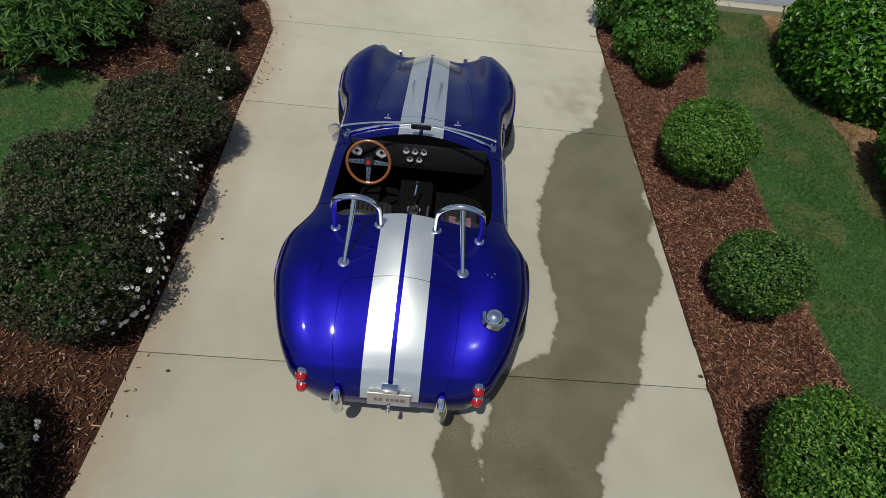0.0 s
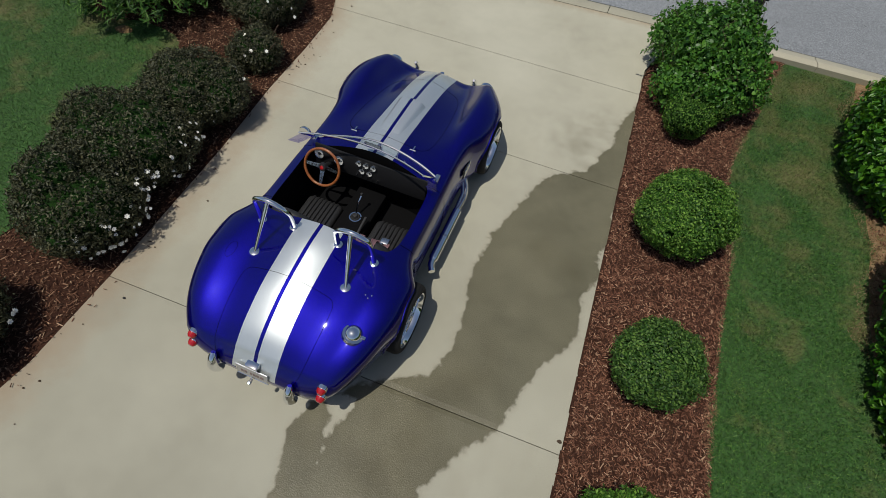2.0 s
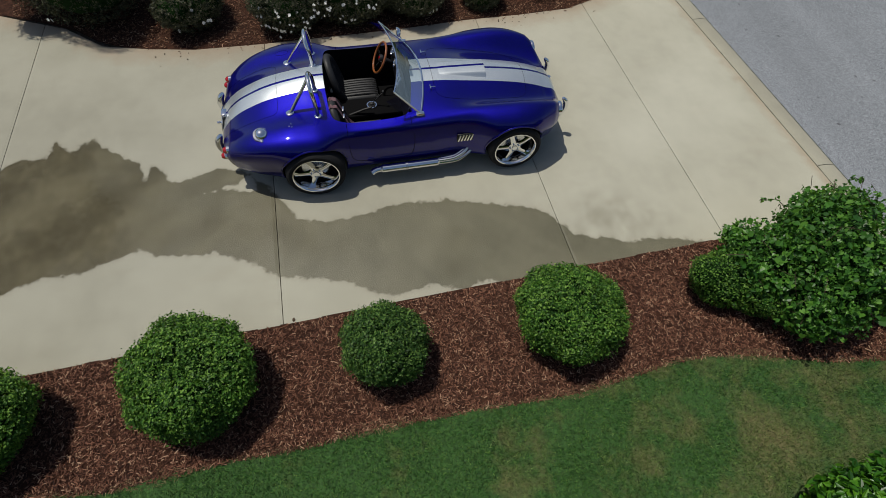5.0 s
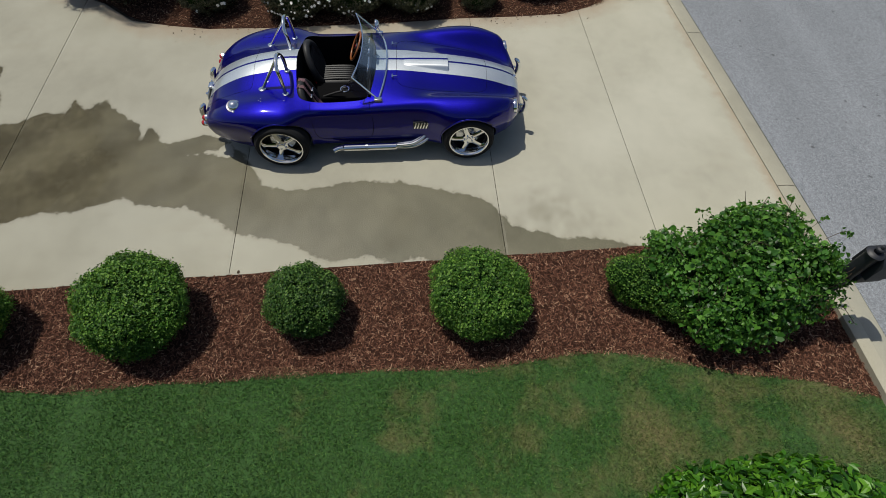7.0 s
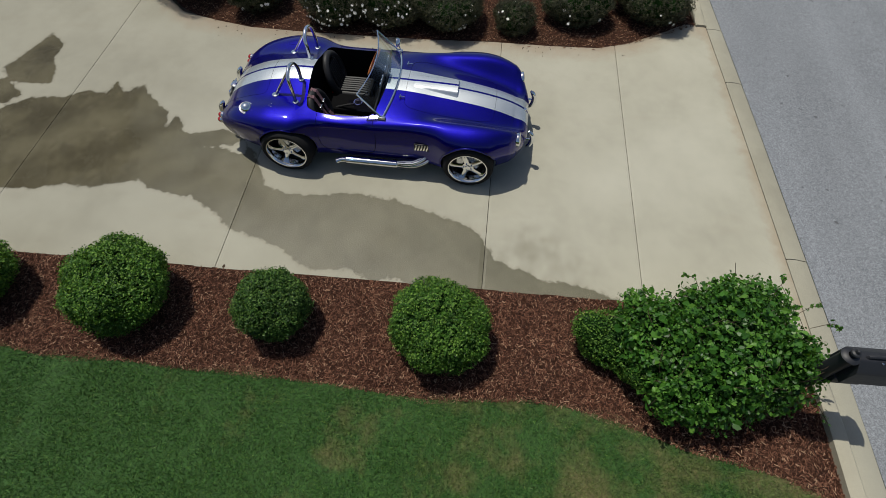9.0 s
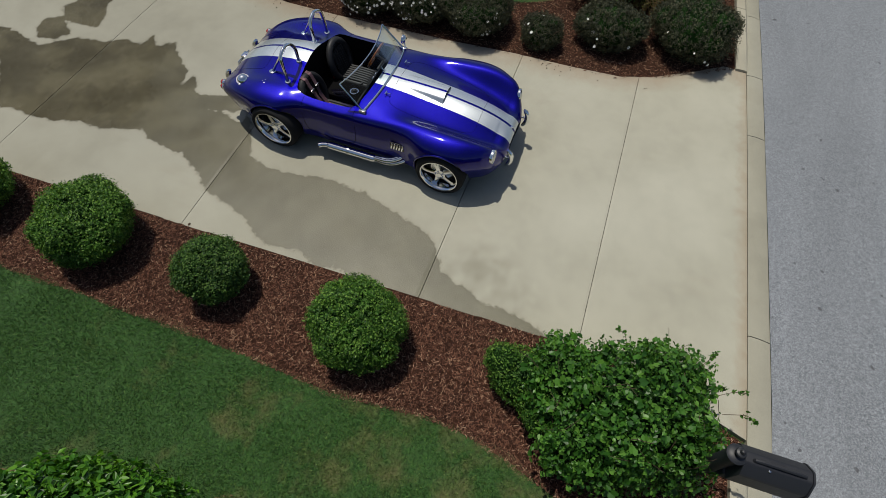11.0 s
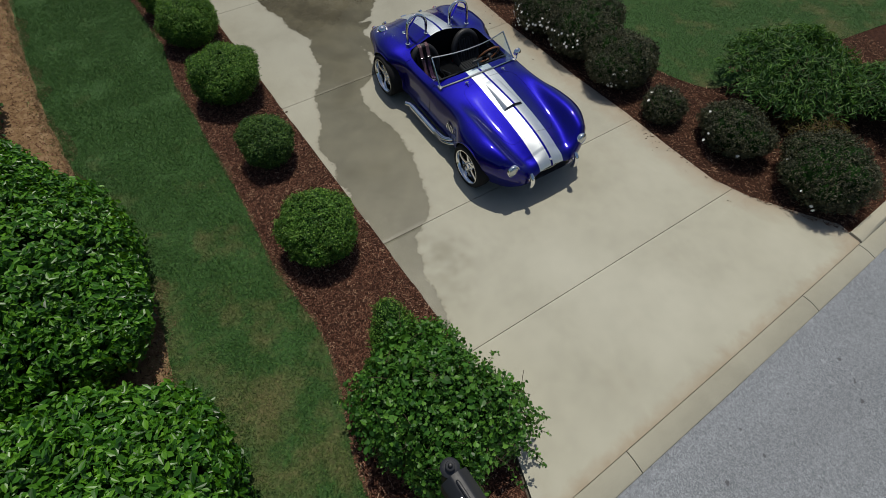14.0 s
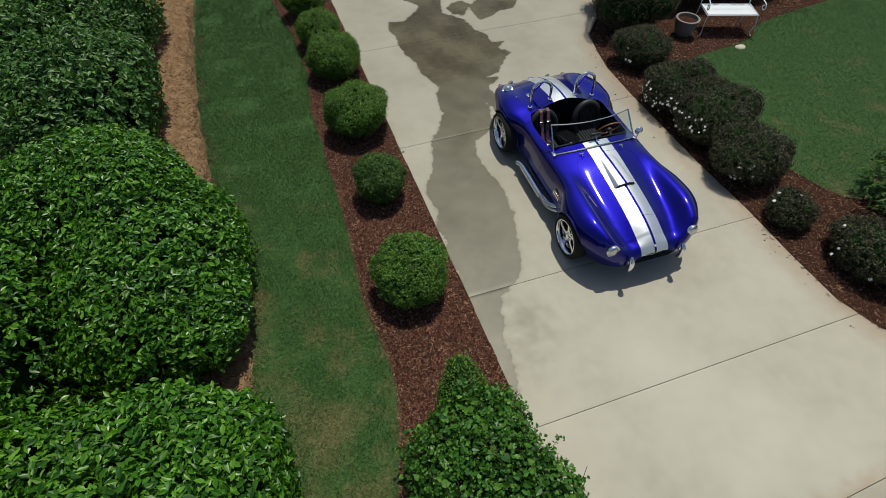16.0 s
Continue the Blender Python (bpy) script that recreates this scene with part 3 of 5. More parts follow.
tagged(part("lawn", bm, M_TURF, smooth=False), "green lawn curving round the flower bed", "lawn", kind="structure")
sheet("mulch_bed", lambda y: -13.0, lambda y: drive_left(min(y, 5.68)) + 0.004, -14, 5.85, -0.004, M_MULCH_SOIL, "brown bark mulch bed under the dark shrubs", "mulch bed", 60, 30, 0.0)


def scatter(n, x0, x1, y0, y1, keep):
    out = []
    rng = np.random.default_rng(7)
    got = 0
    while got < n:
        X, Y = rng.uniform(x0, x1, n), rng.uniform(y0, y1, n)
        k = keep(X, Y)
        out.append(np.stack([X[k], Y[k]], 1))
        got += int(k.sum())
    return np.vstack(out)[:n], rng


def vec_interp(rows):
    return lambda Y: np.interp(Y, [r[0] for r in rows], [r[1] for r in rows])


bed_np, clay_np, left_np = vec_interp(BED_R_EDGE), vec_interp(CLAY_IN), vec_interp(LEFT_EDGE)


def grass(name, P, rng, label, h=0.024, mat=None):
    n = len(P)
    a, lean = rng.uniform(0, 2 * np.pi, n), rng.normal(0, 0.014, (n, 2))
    w, hh = rng.uniform(0.0025, 0.0048, n), h * rng.uniform(0.4, 1.3, n)
    dx, dy = np.cos(a) * w, np.sin(a) * w
    z = np.zeros(n)
    v = np.stack([np.stack([P[:, 0] - dx, P[:, 1] - dy, z], 1), np.stack([P[:, 0] + dx, P[:, 1] + dy, z], 1), np.stack([P[:, 0] + lean[:, 0], P[:, 1] + lean[:, 1], hh], 1)], 1).reshape(-1, 3)
    return tagged(arrays(name, v, np.arange(3 * n).reshape(-1, 3), mat or M_BLADE, kind="stuff"), label, "grass")


P, rng = scatter(210000, 3.4, 5.6, -7.5, 6.1, lambda X, Y: (X > bed_np(Y) + 0.0) & (X < clay_np(Y) + 0.03 * np.sin(Y * 9)) & (Y < 6.0 + 0.03 * X))
grass("grass", P, rng, "short mown grass with a few dry tufts")
P, rng = scatter(265000, -9.5, -3.2, -2.9, 3.1, lambda X, Y: inside(lawn_curve, X, Y))
grass("grass", P, rng, "short mown grass beside the shrubs")
P, rng = scatter(2600, 4.5, 6.0, -6.5, 5.8, lambda X, Y: (X > clay_np(Y) - 0.05) & (X < clay_np(Y) + 0.2))
grass("grass", P, rng, "sparse dry grass at the lawn's edge", 0.03)


k = Mat("dry_thatch")
k.set(Base_Color=k.ramp(k.island(), (0.0, (0.12, 0.085, 0.045)), (0.6, (0.24, 0.17, 0.095)), (1.0, (0.38, 0.30, 0.18))), Roughness=0.8, Specular_IOR_Level=0.2)
M_THATCH = k.m
P, rng = scatter(9000, 3.3, 4.2, -6.5, 6.0, lambda X, Y: (np.abs(X - bed_np(Y)) < 0.03 + 0.03 * np.sin(Y * 5.0) * np.sin(Y * 1.7 + 1)) & (Y < 6.0))
grass("grass", P, rng, "dry tan grass along the edge of the mulch", 0.02, M_THATCH)
P, rng = scatter(15000, 4.2, 6.0, -6.5, 5.9, lambda X, Y: np.abs(X - clay_np(Y) + 0.05 * np.sin(Y * 3.7) + 0.03 * np.sin(Y * 11)) < 0.10 + 0.07 * np.sin(Y * 2.3 + 1) * np.sin(Y * 6.1))
grass("grass", P, rng, "dry tan grass thinning out towards the clay", 0.024, M_THATCH)


def chips(name, P, rng, label, mat=None):
    n = len(P)
    a, L, W, T = rng.uniform(0, 2 * np.pi, n), rng.uniform(0.006, 0.019, n) * rng.choice([1, 1, 1.5], n), rng.uniform(0.0025, 0.0055, n), rng.uniform(0.002, 0.005, n)
    tilt, z0 = rng.normal(0, 0.22, n), rng.uniform(0.003, 0.022, n)
    c, s = np.cos(a), np.sin(a)
    corners = []
    for du, dv, dw in ((-1, -1, 0), (1, -0.8, 0), (1, 0.9, 0), (-1, 1, 0), (-0.9, -0.5, 1), (0.9, -0.4, 1), (0.92, 0.5, 1), (-0.9, 0.6, 1)):
        u, v = du * L, dv * W
        corners.append(np.stack([P[:, 0] + c * u - s * v, P[:, 1] + s * u + c * v, z0 + tilt * u + dw * T], 1))
    v = np.stack(corners, 1).reshape(-1, 3)
    base = np.arange(n)[:, None] * 8
    quads = np.array([[4, 5, 6, 7], [0, 1, 5, 4], [1, 2, 6, 5], [2, 3, 7, 6], [3, 0, 4, 7]])
    f = (base[:, :, None] + quads[None]).reshape(-1, 4)
    return tagged(arrays(name, v, f, mat or M_CHIP, kind="stuff"), label, "mulch")


k = Mat("bark_chip")
r = k.island()
k.set(Base_Color=k.hsv(k.ramp(r, (0.0, (0.028, 0.012, 0.008)), (0.45, (0.122, 0.052, 0.031)), (0.86, (0.215, 0.102, 0.063)), (0.985, (0.43, 0.28, 0.185))), 0.5, 1.0, k.span(k.noise(2.0, 4), 0.6, 1.4)), Roughness=0.85, Specular_IOR_Level=0.25)
M_CHIP = k.m
k = Mat("old_bark_chip")
k.set(Base_Color=k.hsv(k.ramp(k.island(), (0.0, (0.030, 0.015, 0.009)), (0.45, (0.115, 0.055, 0.031)), (0.86, (0.22, 0.115, 0.068)), (0.985, (0.42, 0.28, 0.18))), 0.5, 1.0, k.span(k.noise(2.0, 4), 0.6, 1.4)), Roughness=0.85, Specular_IOR_Level=0.25)
M_CHIP_OLD = k.m
P, rng = scatter(64000, 2.1, 4.4, -6.5, 6.2, lambda X, Y: (X > 2.375 - 0.049 * Y + np.maximum(0, Y - 4.9) * 0.35 + 0.01) & (X < bed_np(Y) + 0.02) & (Y < 6.1 + 0.05 * X))
chips("bark_chips", P, rng, "reddish brown bark chips spread over the bed")
P, rng = scatter(46000, -7.5, -2.0, -4.2, 5.7, lambda X, Y: (X < left_np(Y) - 0.01) & ~inside(lawn_curve, X, Y) & (Y < 5.9 + 0.05 * X))
chips("bark_chips", P, rng, "brown bark chips spread under the shrubs", M_CHIP_OLD)
P, rng = scatter(4200, 4.4, 6.3, -7.0, 6.0, lambda X, Y: (X > clay_np(Y) + 0.02) & (X < clay_np(Y) + 0.75))
chips("leaf_litter", P, rng, "dry brown leaf litter on the clay under the hedge")
P, rng = scatter(70, -2.3, -1.8, -2.2, 4.5, lambda X, Y: (X > left_np(Y)) & (X < left_np(Y) + 0.16 * np.random.default_rng(3).random(X.shape) ** 3))
chips("bark_litter", P, rng, "small bark crumbs washed onto the concrete")


# ---- plants ----
def cloud(rng, n, shells, flat=0.0, low=0.08):
    """n points near the surface of some ellipsoids (x, y, z, rx, ry, rz), outside the others, with outward normals."""
    pts, nor = [], []
    area = np.array([s[3] * s[4] + s[3] * s[5] + s[4] * s[5] for s in shells])
    while sum(len(p) for p in pts) < n:
        which = rng.choice(len(shells), n, p=area / area.sum())
        S = np.array(shells)[which]
        d = rng.normal(size=(n, 3))
        d /= np.linalg.norm(d, axis=1)[:, None]
        e = np.sign(d) * np.abs(d) ** (1 - flat)
        e /= np.max([np.linalg.norm(e, axis=1), np.full(n, 1e-6)], axis=0)[:, None] ** (1 - flat * 0.8)
        rad = 1 - np.abs(rng.normal(0, 0.085, n))
        a, b, c = (e + S[:, :3] * 0.7).T
        bumpy = 1 + 0.05 * np.sin(3.1 * a + 2.2 * np.sin(2.7 * c + 1)) * np.cos(2.9 * b + 1.7 * a) + 0.035 * np.sin(7.3 * a + 2 * c) * np.sin(6.7 * b + 1.3) * np.cos(7.9 * c + b)
        p = S[:, :3] + e * S[:, 3:] * (rad * bumpy)[:, None]
        ok = p[:, 2] > low
        for i, s in enumerate(shells):
            q = (p - np.array(s[:3])) / np.array(s[3:])
            ok &= (which == i) | (np.linalg.norm(q, axis=1) > 0.88)
        m = d / S[:, 3:]
        m /= np.linalg.norm(m, axis=1)[:, None]
        pts.append(p[ok]), nor.append(m[ok])
    return np.vstack(pts)[:n], np.vstack(nor)[:n]


def lobes(rng, shells, n, size, out=0.72):
    """Adds n smaller humps to the outline, so that it is uneven."""
    more = list(shells)
    for _ in range(n):
        x, y, z, rx, ry, rz = shells[rng.integers(len(shells))]
        d = rng.normal(size=3)
        d[2] = abs(d[2]) * 0.7
        d /= np.linalg.norm(d)
        k = size * rng.uniform(0.75, 1.25)
        more.append((x + d[0] * rx * out, y + d[1] * ry * out, z + d[2] * rz * out, rx * k, ry * k, rz * k))
    return more


def sprigs(rng, pts, nor, each, spread, reach):
    """Turns points into tufts of leaves: small bunches with gaps between them."""
    n = len(pts)
    P = np.repeat(pts, each, 0) + np.repeat(nor, each, 0) * rng.uniform(-0.4, 1.0, (n * each, 1)) * reach + rng.normal(0, spread, (n * each, 3))
    N = np.repeat(nor, each, 0) * 0.8 + (P - np.repeat(pts, each, 0)) / spread * 0.45
    return P, N / np.linalg.norm(N, axis=1)[:, None]


def leaves(name, pts, nor, rng, size, aspect, mat, parent, label="", loose=0.55, fold=0.25, droop=0.0, shape=6):
    """One mesh of many leaves: each a folded blade that faces roughly outward."""
    n = len(pts)
    m = nor + rng.normal(0, loose, (n, 3))
    m /= np.linalg.norm(m, axis=1)[:, None]
    u = rng.normal(size=(n, 3)) + np.array([0, 0, -droop])
    u -= m * (u * m).sum(1)[:, None]
    u /= np.linalg.norm(u, axis=1)[:, None]
    w = np.cross(m, u)
    L = size * rng.uniform(0.65, 1.25, n)[:, None]
    W = L * aspect * 0.5
    up = W * fold
    if shape == 4:
        v = np.stack([pts - u * L * 0.5, pts - w * W + m * up, pts + u * L * 0.5, pts + w * W + m * up], 1)
        tri = np.array([[0, 2, 1], [0, 3, 2]])
        k = 4
    else:
        v = np.stack([pts - u * L * 0.5, pts - w * W * 0.95 - u * L * 0.12 + m * up, pts - w * W * 0.6 + u * L * 0.25 + m * up * 0.7, pts + u * L * 0.5 - m * up * 0.6, pts + w * W * 0.6 + u * L * 0.25 + m * up * 0.7, pts + w * W * 0.95 - u * L * 0.12 + m * up], 1)
        tri = np.array([[0, 2, 1], [0, 3, 2], [0, 4, 3], [0, 5, 4]])
        k = 6
    if shape == 8:
        rim = [(-0.30, 0.0, 0.0), (-0.50, 0.42, 0.5), (-0.22, 0.92, 0.9), (0.14, 0.72, 0.6), (0.20, 0.46, 0.3), (0.52, 0.0, -0.7), (0.20, -0.46, 0.3), (0.14, -0.72, 0.6), (-0.22, -0.92, 0.9), (-0.50, -0.42, 0.5)]
        v = np.stack([pts + u * L * 0.08 - m * up * 0.2] + [pts + u * L * a + w * W * b + m * up * c for a, b, c in rim], 1)
        tri = np.array([[0, 1 + i, 1 + (i + 1) % 10] for i in range(10)])
        k = 11
    f = (np.arange(n)[:, None, None] * k + tri[None]).reshape(-1, 3)
    return arrays(name, v.reshape(-1, 3), f, mat, parent, label, kind="stuff")


# solid filler in place of inner twigs, coloured dark as foliage shade
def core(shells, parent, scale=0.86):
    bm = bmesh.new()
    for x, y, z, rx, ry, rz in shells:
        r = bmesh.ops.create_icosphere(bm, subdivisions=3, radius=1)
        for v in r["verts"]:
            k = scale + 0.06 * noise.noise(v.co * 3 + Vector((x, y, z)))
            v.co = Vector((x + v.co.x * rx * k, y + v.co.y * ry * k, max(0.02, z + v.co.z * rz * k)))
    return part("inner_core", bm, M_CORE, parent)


def stems(parent, n, r, h, rng, thick=0.012):
    for i in range(n):
        a = 2 * math.pi * i / n + rng.uniform(-0.3, 0.3)
        p = [(0.05 * math.cos(a), 0.05 * math.sin(a), -0.02), (0.3 * r * math.cos(a), 0.3 * r * math.sin(a), 0.35 * h), (0.7 * r * math.cos(a), 0.7 * r * math.sin(a), 0.75 * h)]
        part("stem", tube(smooth_path(p, 3), [thick * (1 - 0.09 * j) for j in range(7)], 5), M_BARK, parent)


def twig_tips(rng, shells, n, reach, low=0.1):
    """Short shoots that stick out of the outline, as points and directions for leaves."""
    p, m = cloud(rng, n, shells, 0.0, low)
    P, N = [], []
    for q, d in zip(p, m):
        d = d + np.array([0, 0, 0.5])
        d /= np.linalg.norm(d)
        for j in range(5):
            P.append(q + d * reach * (0.3 + 0.25 * j) + rng.normal(0, 0.006, 3)), N.append(d + rng.normal(0, 0.8, 3))
    N = np.array(N)
    return np.array(P), N / np.linalg.norm(N, axis=1)[:, None]


def boxwood(x, y, r, h, seed, label, n=38000, ry=0, mat=None):
    rng = np.random.default_rng(seed)
    ob = thing("boxwood_bush", label, "bush", pose(x, y, 0), "clipped bushes along the driveway")
    sh = lobes(rng, [(0, 0, h * 0.52, r * 0.92, (ry or r) * 0.92, h * 0.48)], 16, 0.36, 0.74)
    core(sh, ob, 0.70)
    stems(ob, 5, r, h, rng)
    p, m = cloud(rng, n // 9, sh, 0.10, 0.06)
    p, m = sprigs(rng, p, m, 9, 0.014, 0.040)
    m = m + np.array([0, 0, 0.25])
    q, d = twig_tips(rng, sh[:1], 150, 0.035, 0.2)
    leaves("foliage", np.vstack([p, q]), np.vstack([m, d]), rng, 0.0265, 0.60, mat or M_BOX, ob, loose=0.7, shape=4)
    return ob


boxwood(2.90, 2.25, 0.475, 0.70, 11, "round clipped green boxwood bush on bark mulch", 36000, 0.535)
boxwood(2.91, 0.50, 0.37, 0.66, 12, "smaller duller boxwood bush with stray shoots", 27000, 0, M_OLIVE)
boxwood(2.95, -1.16, 0.54, 0.75, 13, "wide clipped green boxwood bush on bark mulch", 42000, 0.515)
boxwood(3.02, -2.90, 0.51, 0.72, 14, "round clipped green boxwood bush on bark mulch")
boxwood(3.15, -4.0, 0.44, 0.68, 15, "round clipped green boxwood bush on bark mulch", 22000)
boxwood(3.25, -5.35, 0.46, 0.68, 16, "round clipped green boxwood bush on bark mulch", 22000)

# a vine that has grown over a shrub round the mailbox
rng = np.random.default_rng(21)
vine = thing("vine_thicket", "tangled leafy green vine grown over a shrub", "shrub", pose(2.81, 4.90, 0) @ Matrix.Diagonal((0.95, 0.93, 1.08, 1)))
sh = [(0.0, 0.12, 0.46, 0.64, 0.68, 0.50), (-0.42, 0.36, 0.40, 0.40, 0.44, 0.40), (0.36, -0.2, 0.36, 0.44, 0.56, 0.37), (-0.1, -0.6, 0.32, 0.50, 0.42, 0.32), (0.20, 0.56, 0.52, 0.34, 0.28, 0.44)]
core(sh, vine, 0.68)
stems(vine, 7, 0.8, 0.9, rng, 0.014)
sh = lobes(rng, sh, 44, 0.24, 0.90)
p, m = cloud(rng, 9000, sh, 0.0, 0.05)
p, m = p + m * rng.uniform(-0.16, 0.06, (len(p), 1)), m + np.array([0, 0, 0.7])
leaves("foliage", p, m, rng, np.clip(rng.lognormal(-3.10, 0.32, (len(p), 1)), 0.025, 0.092), 0.92, M_VINE, vine, "rounded vine leaves", loose=0.75, droop=0.6, shape=8)
p, m = cloud(rng, 6500, sh, 0.0, 0.05)
p = p - m * rng.uniform(0.0, 0.10, (len(p), 1))
q, d = twig_tips(rng, sh, 260, 0.065, 0.25)
leaves("foliage", np.vstack([p, q]), np.vstack([m, d]), rng, 0.036, 0.7, M_VINE, vine, "small shrub leaves", loose=0.9, droop=0.3)
for i in range(11):
    a = rng.uniform(-0.3, 2.4) + 1.2
    o = Vector((math.cos(a), math.sin(a), 0))
    base = o * 0.72 + Vector((0, 0.15, rng.uniform(0.45, 0.8)))
    pts = smooth_path([base - o * 0.1, base + o * 0.08 + Vector((0, 0, 0.05)), base + o * 0.17 + Vector((rng.normal(0, 0.04), rng.normal(0, 0.04), 0.02)), base + o * rng.uniform(0.20, 0.34) + Vector((0, 0, -0.08))], 4)
    shoot = part("hanging_shoot", tube(pts, 0.003, 4), M_BARK, vine)
    q = np.repeat(np.array([tuple(v) for v in pts[3:]]), 2, 0)
    leaves("hanging_foliage", q + rng.normal(0, 0.014, q.shape), rng.normal(size=q.shape), rng, 0.042, 0.7, M_VINE, shoot, loose=0.6, droop=0.9)
for i in range(40):
    p, m = cloud(rng, 1, sh, 0, 0.4)
    a, o = Vector(p[0]), Vector(m[0])
    t = o.cross(Vector((rng.normal(), rng.normal(), rng.normal()))).normalized()
    part("tendril", tube(smooth_path([a - o * 0.05, a + o * 0.02 + t * 0.08, a + o * 0.03 + t * 0.16, a + o * 0.035 + t * 0.24], 4), 0.0028, 4), M_BARK, vine)
ob = thing("boxwood_bush", "small unclipped light green shrub beside the vine", "bush", pose(2.76, 3.98, 0), "clipped bushes along the driveway")
rng = np.random.default_rng(22)
sh = lobes(rng, [(0, 0, 0.26, 0.30, 0.36, 0.27), (0.1, 0.3, 0.26, 0.36, 0.36, 0.28)], 6, 0.5, 0.8)
core(sh, ob, 0.82)
stems(ob, 4, 0.3, 0.5, rng)
p, m = cloud(rng, 8500, sh, 0.0, 0.05)
q, d = twig_tips(rng, sh, 140, 0.04, 0.2)
leaves("foliage", np.vstack([p, q]), np.vstack([m, d]), rng, 0.026, 0.6, M_BOX, ob, loose=0.8, shape=4)


def hedge_bush(x, y, sh, seed, mat, label, n, size, tips, z=0.0):
    rng = np.random.default_rng(seed)
    ob = thing("hedge_bush", label, "hedge", pose(x, y, z), "tall hedge bushes")
    sh = lobes(rng, sh, 7, 0.42, 0.66)
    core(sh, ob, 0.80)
    stems(ob, 6, 0.9, 1.2, rng, 0.03)
    p, m = cloud(rng, n // 6, sh, 0.10, 0.05)
    p, m = sprigs(rng, p, m, 6, size * 0.36, size * 0.55)
    m = m + np.array([0, 0, 0.45])
    q, d = twig_tips(rng, sh, tips, 0.07, 0.3)
    leaves("foliage", np.vstack([p, q]), np.vstack([m, d]), rng, size, 0.52, mat, ob, loose=0.5, droop=-0.3)
    return ob


hedge_bush(5.82, 4.50, [(0, 0, 0.45, 1.20, 1.36, 0.95), (0.9, 0.1, 0.5, 1.3, 1.5, 1.05)], 31, M_HEDGE, "large glossy bright green hedge bush", 46000, 0.084, 700)
hedge_bush(5.93, 1.45, [(0, 0, 0.40, 1.10, 1.55, 0.85), (0.75, -1.15, 0.55, 1.30, 1.30, 0.95)], 32, M_HEDGE, "large glossy bright green hedge bush", 48000, 0.078, 700)
hedge_bush(8.0, 3.0, [(0, 0, 0.75, 1.3, 2.6, 1.1)], 35, M_HEDGE, "large glossy bright green hedge bush further back", 20000, 0.075, 300)
hedge_bush(7.2, -2.2, [(0, 0, 0.60, 1.2, 1.5, 1.0), (0.6, -1.4, 0.7, 1.3, 1.5, 1.05)], 33, M_SHADE, "loose dull green hedge bush with long leaves", 22000, 0.088, 700)
hedge_bush(7.35, -5.3, [(0, 0, 0.7, 1.3, 1.8, 1.1)], 34, M_SHADE, "loose dull green hedge bush with long leaves", 17000, 0.080, 500)

# dark flowering shrubs on the other side
bm = bmesh.new()
for i in range(6):
    a = i * math.pi / 3
    for ring, (rr, zz) in enumerate(((0.016, 0.004), (0.010, 0.009))):
        c = Vector((math.cos(a + ring * 0.5) * rr, math.sin(a + ring * 0.5) * rr, zz))
        t = Vector((-math.sin(a + ring * 0.5), math.cos(a + ring * 0.5), 0)) * rr * 0.62
        o = c * 1.0
        vs = [bm.verts.new(q) for q in (Vector((0, 0, zz * 0.4)), c - t, o * 1.75 + Vector((0, 0, 0.004)), c + t)]
        bm.faces.new(vs)
FLOWER = bpy.data.meshes.new("flower")
bm.to_mesh(FLOWER)
bm.free()
FLOWER.materials.append(M_PETAL)


def flowering(x, y, sh, seed, label, n, blooms, side=(0.95, -0.1)):
    rng = np.random.default_rng(seed)
    ob = thing("flowering_shrub", label, "shrub", pose(x, y, 0), "dark shrubs along the driveway")
    base = sh
    sh = lobes(rng, sh, 6, 0.5, 0.7)
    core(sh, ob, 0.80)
    stems(ob, 5, 0.5, 0.6, rng)
    p, m = cloud(rng, n // 5, sh, 0.05, 0.04)
    p, m = sprigs(rng, p, m, 8, 0.016, 0.03)
    q, d = twig_tips(rng, sh, 130, 0.045, 0.2)
    leaves("foliage", np.vstack([p, q]), np.vstack([m, d]), rng, 0.031, 0.5, M_DARK, ob, loose=0.75, shape=4)
    got = 0
    while got < blooms:
        p, m = cloud(rng, 1, base, 0, 0.12)
        if p[0][2] > 0.5 or m[0] @ np.array([side[0], side[1], 0]) < 0.5 and rng.random() > 0.04:
            continue
        nrm = (Vector(m[0]) + Vector((0, 0, 0.5))).normalized()
        for _ in range(int(rng.integers(1, 3))):
            f = new("flower", FLOWER)
            f.parent = ob
            s = rng.uniform(0.6, 1.05)
            turn = (nrm + Vector(rng.normal(0, 0.25, 3))).normalized()
            f.matrix_basis = Matrix.Translation(Vector(p[0]) + nrm * 0.05 + Vector(rng.normal(0, 0.028, 3))) @ turn.to_track_quat("Z", "Y").to_matrix().to_4x4() @ Matrix.Diagonal((s, s, s, 1))
        got += 1
    return ob


flowering(-2.68, -1.60, [(0, 0, 0.31, 0.46, 0.44, 0.34)], 41, "dark green shrub with few white blossoms", 9000, 4)
flowering(-2.52, -0.22, [(0, 0, 0.35, 0.52, 0.55, 0.37), (-0.2, 0.2, 0.36, 0.48, 0.5, 0.37)], 42, "dark green shrub dotted with white blossoms", 13000, 30)
flowering(-2.66, 0.65, [(0, 0, 0.38, 0.62, 0.62, 0.40), (-0.15, -0.2, 0.38, 0.52, 0.5, 0.39)], 43, "dense dark green shrub dotted with white blossoms", 15000, 26)
flowering(-2.70, 1.60, [(0, 0, 0.34, 0.52, 0.56, 0.36)], 44, "dense dark green shrub dotted with white blossoms", 13500, 20)
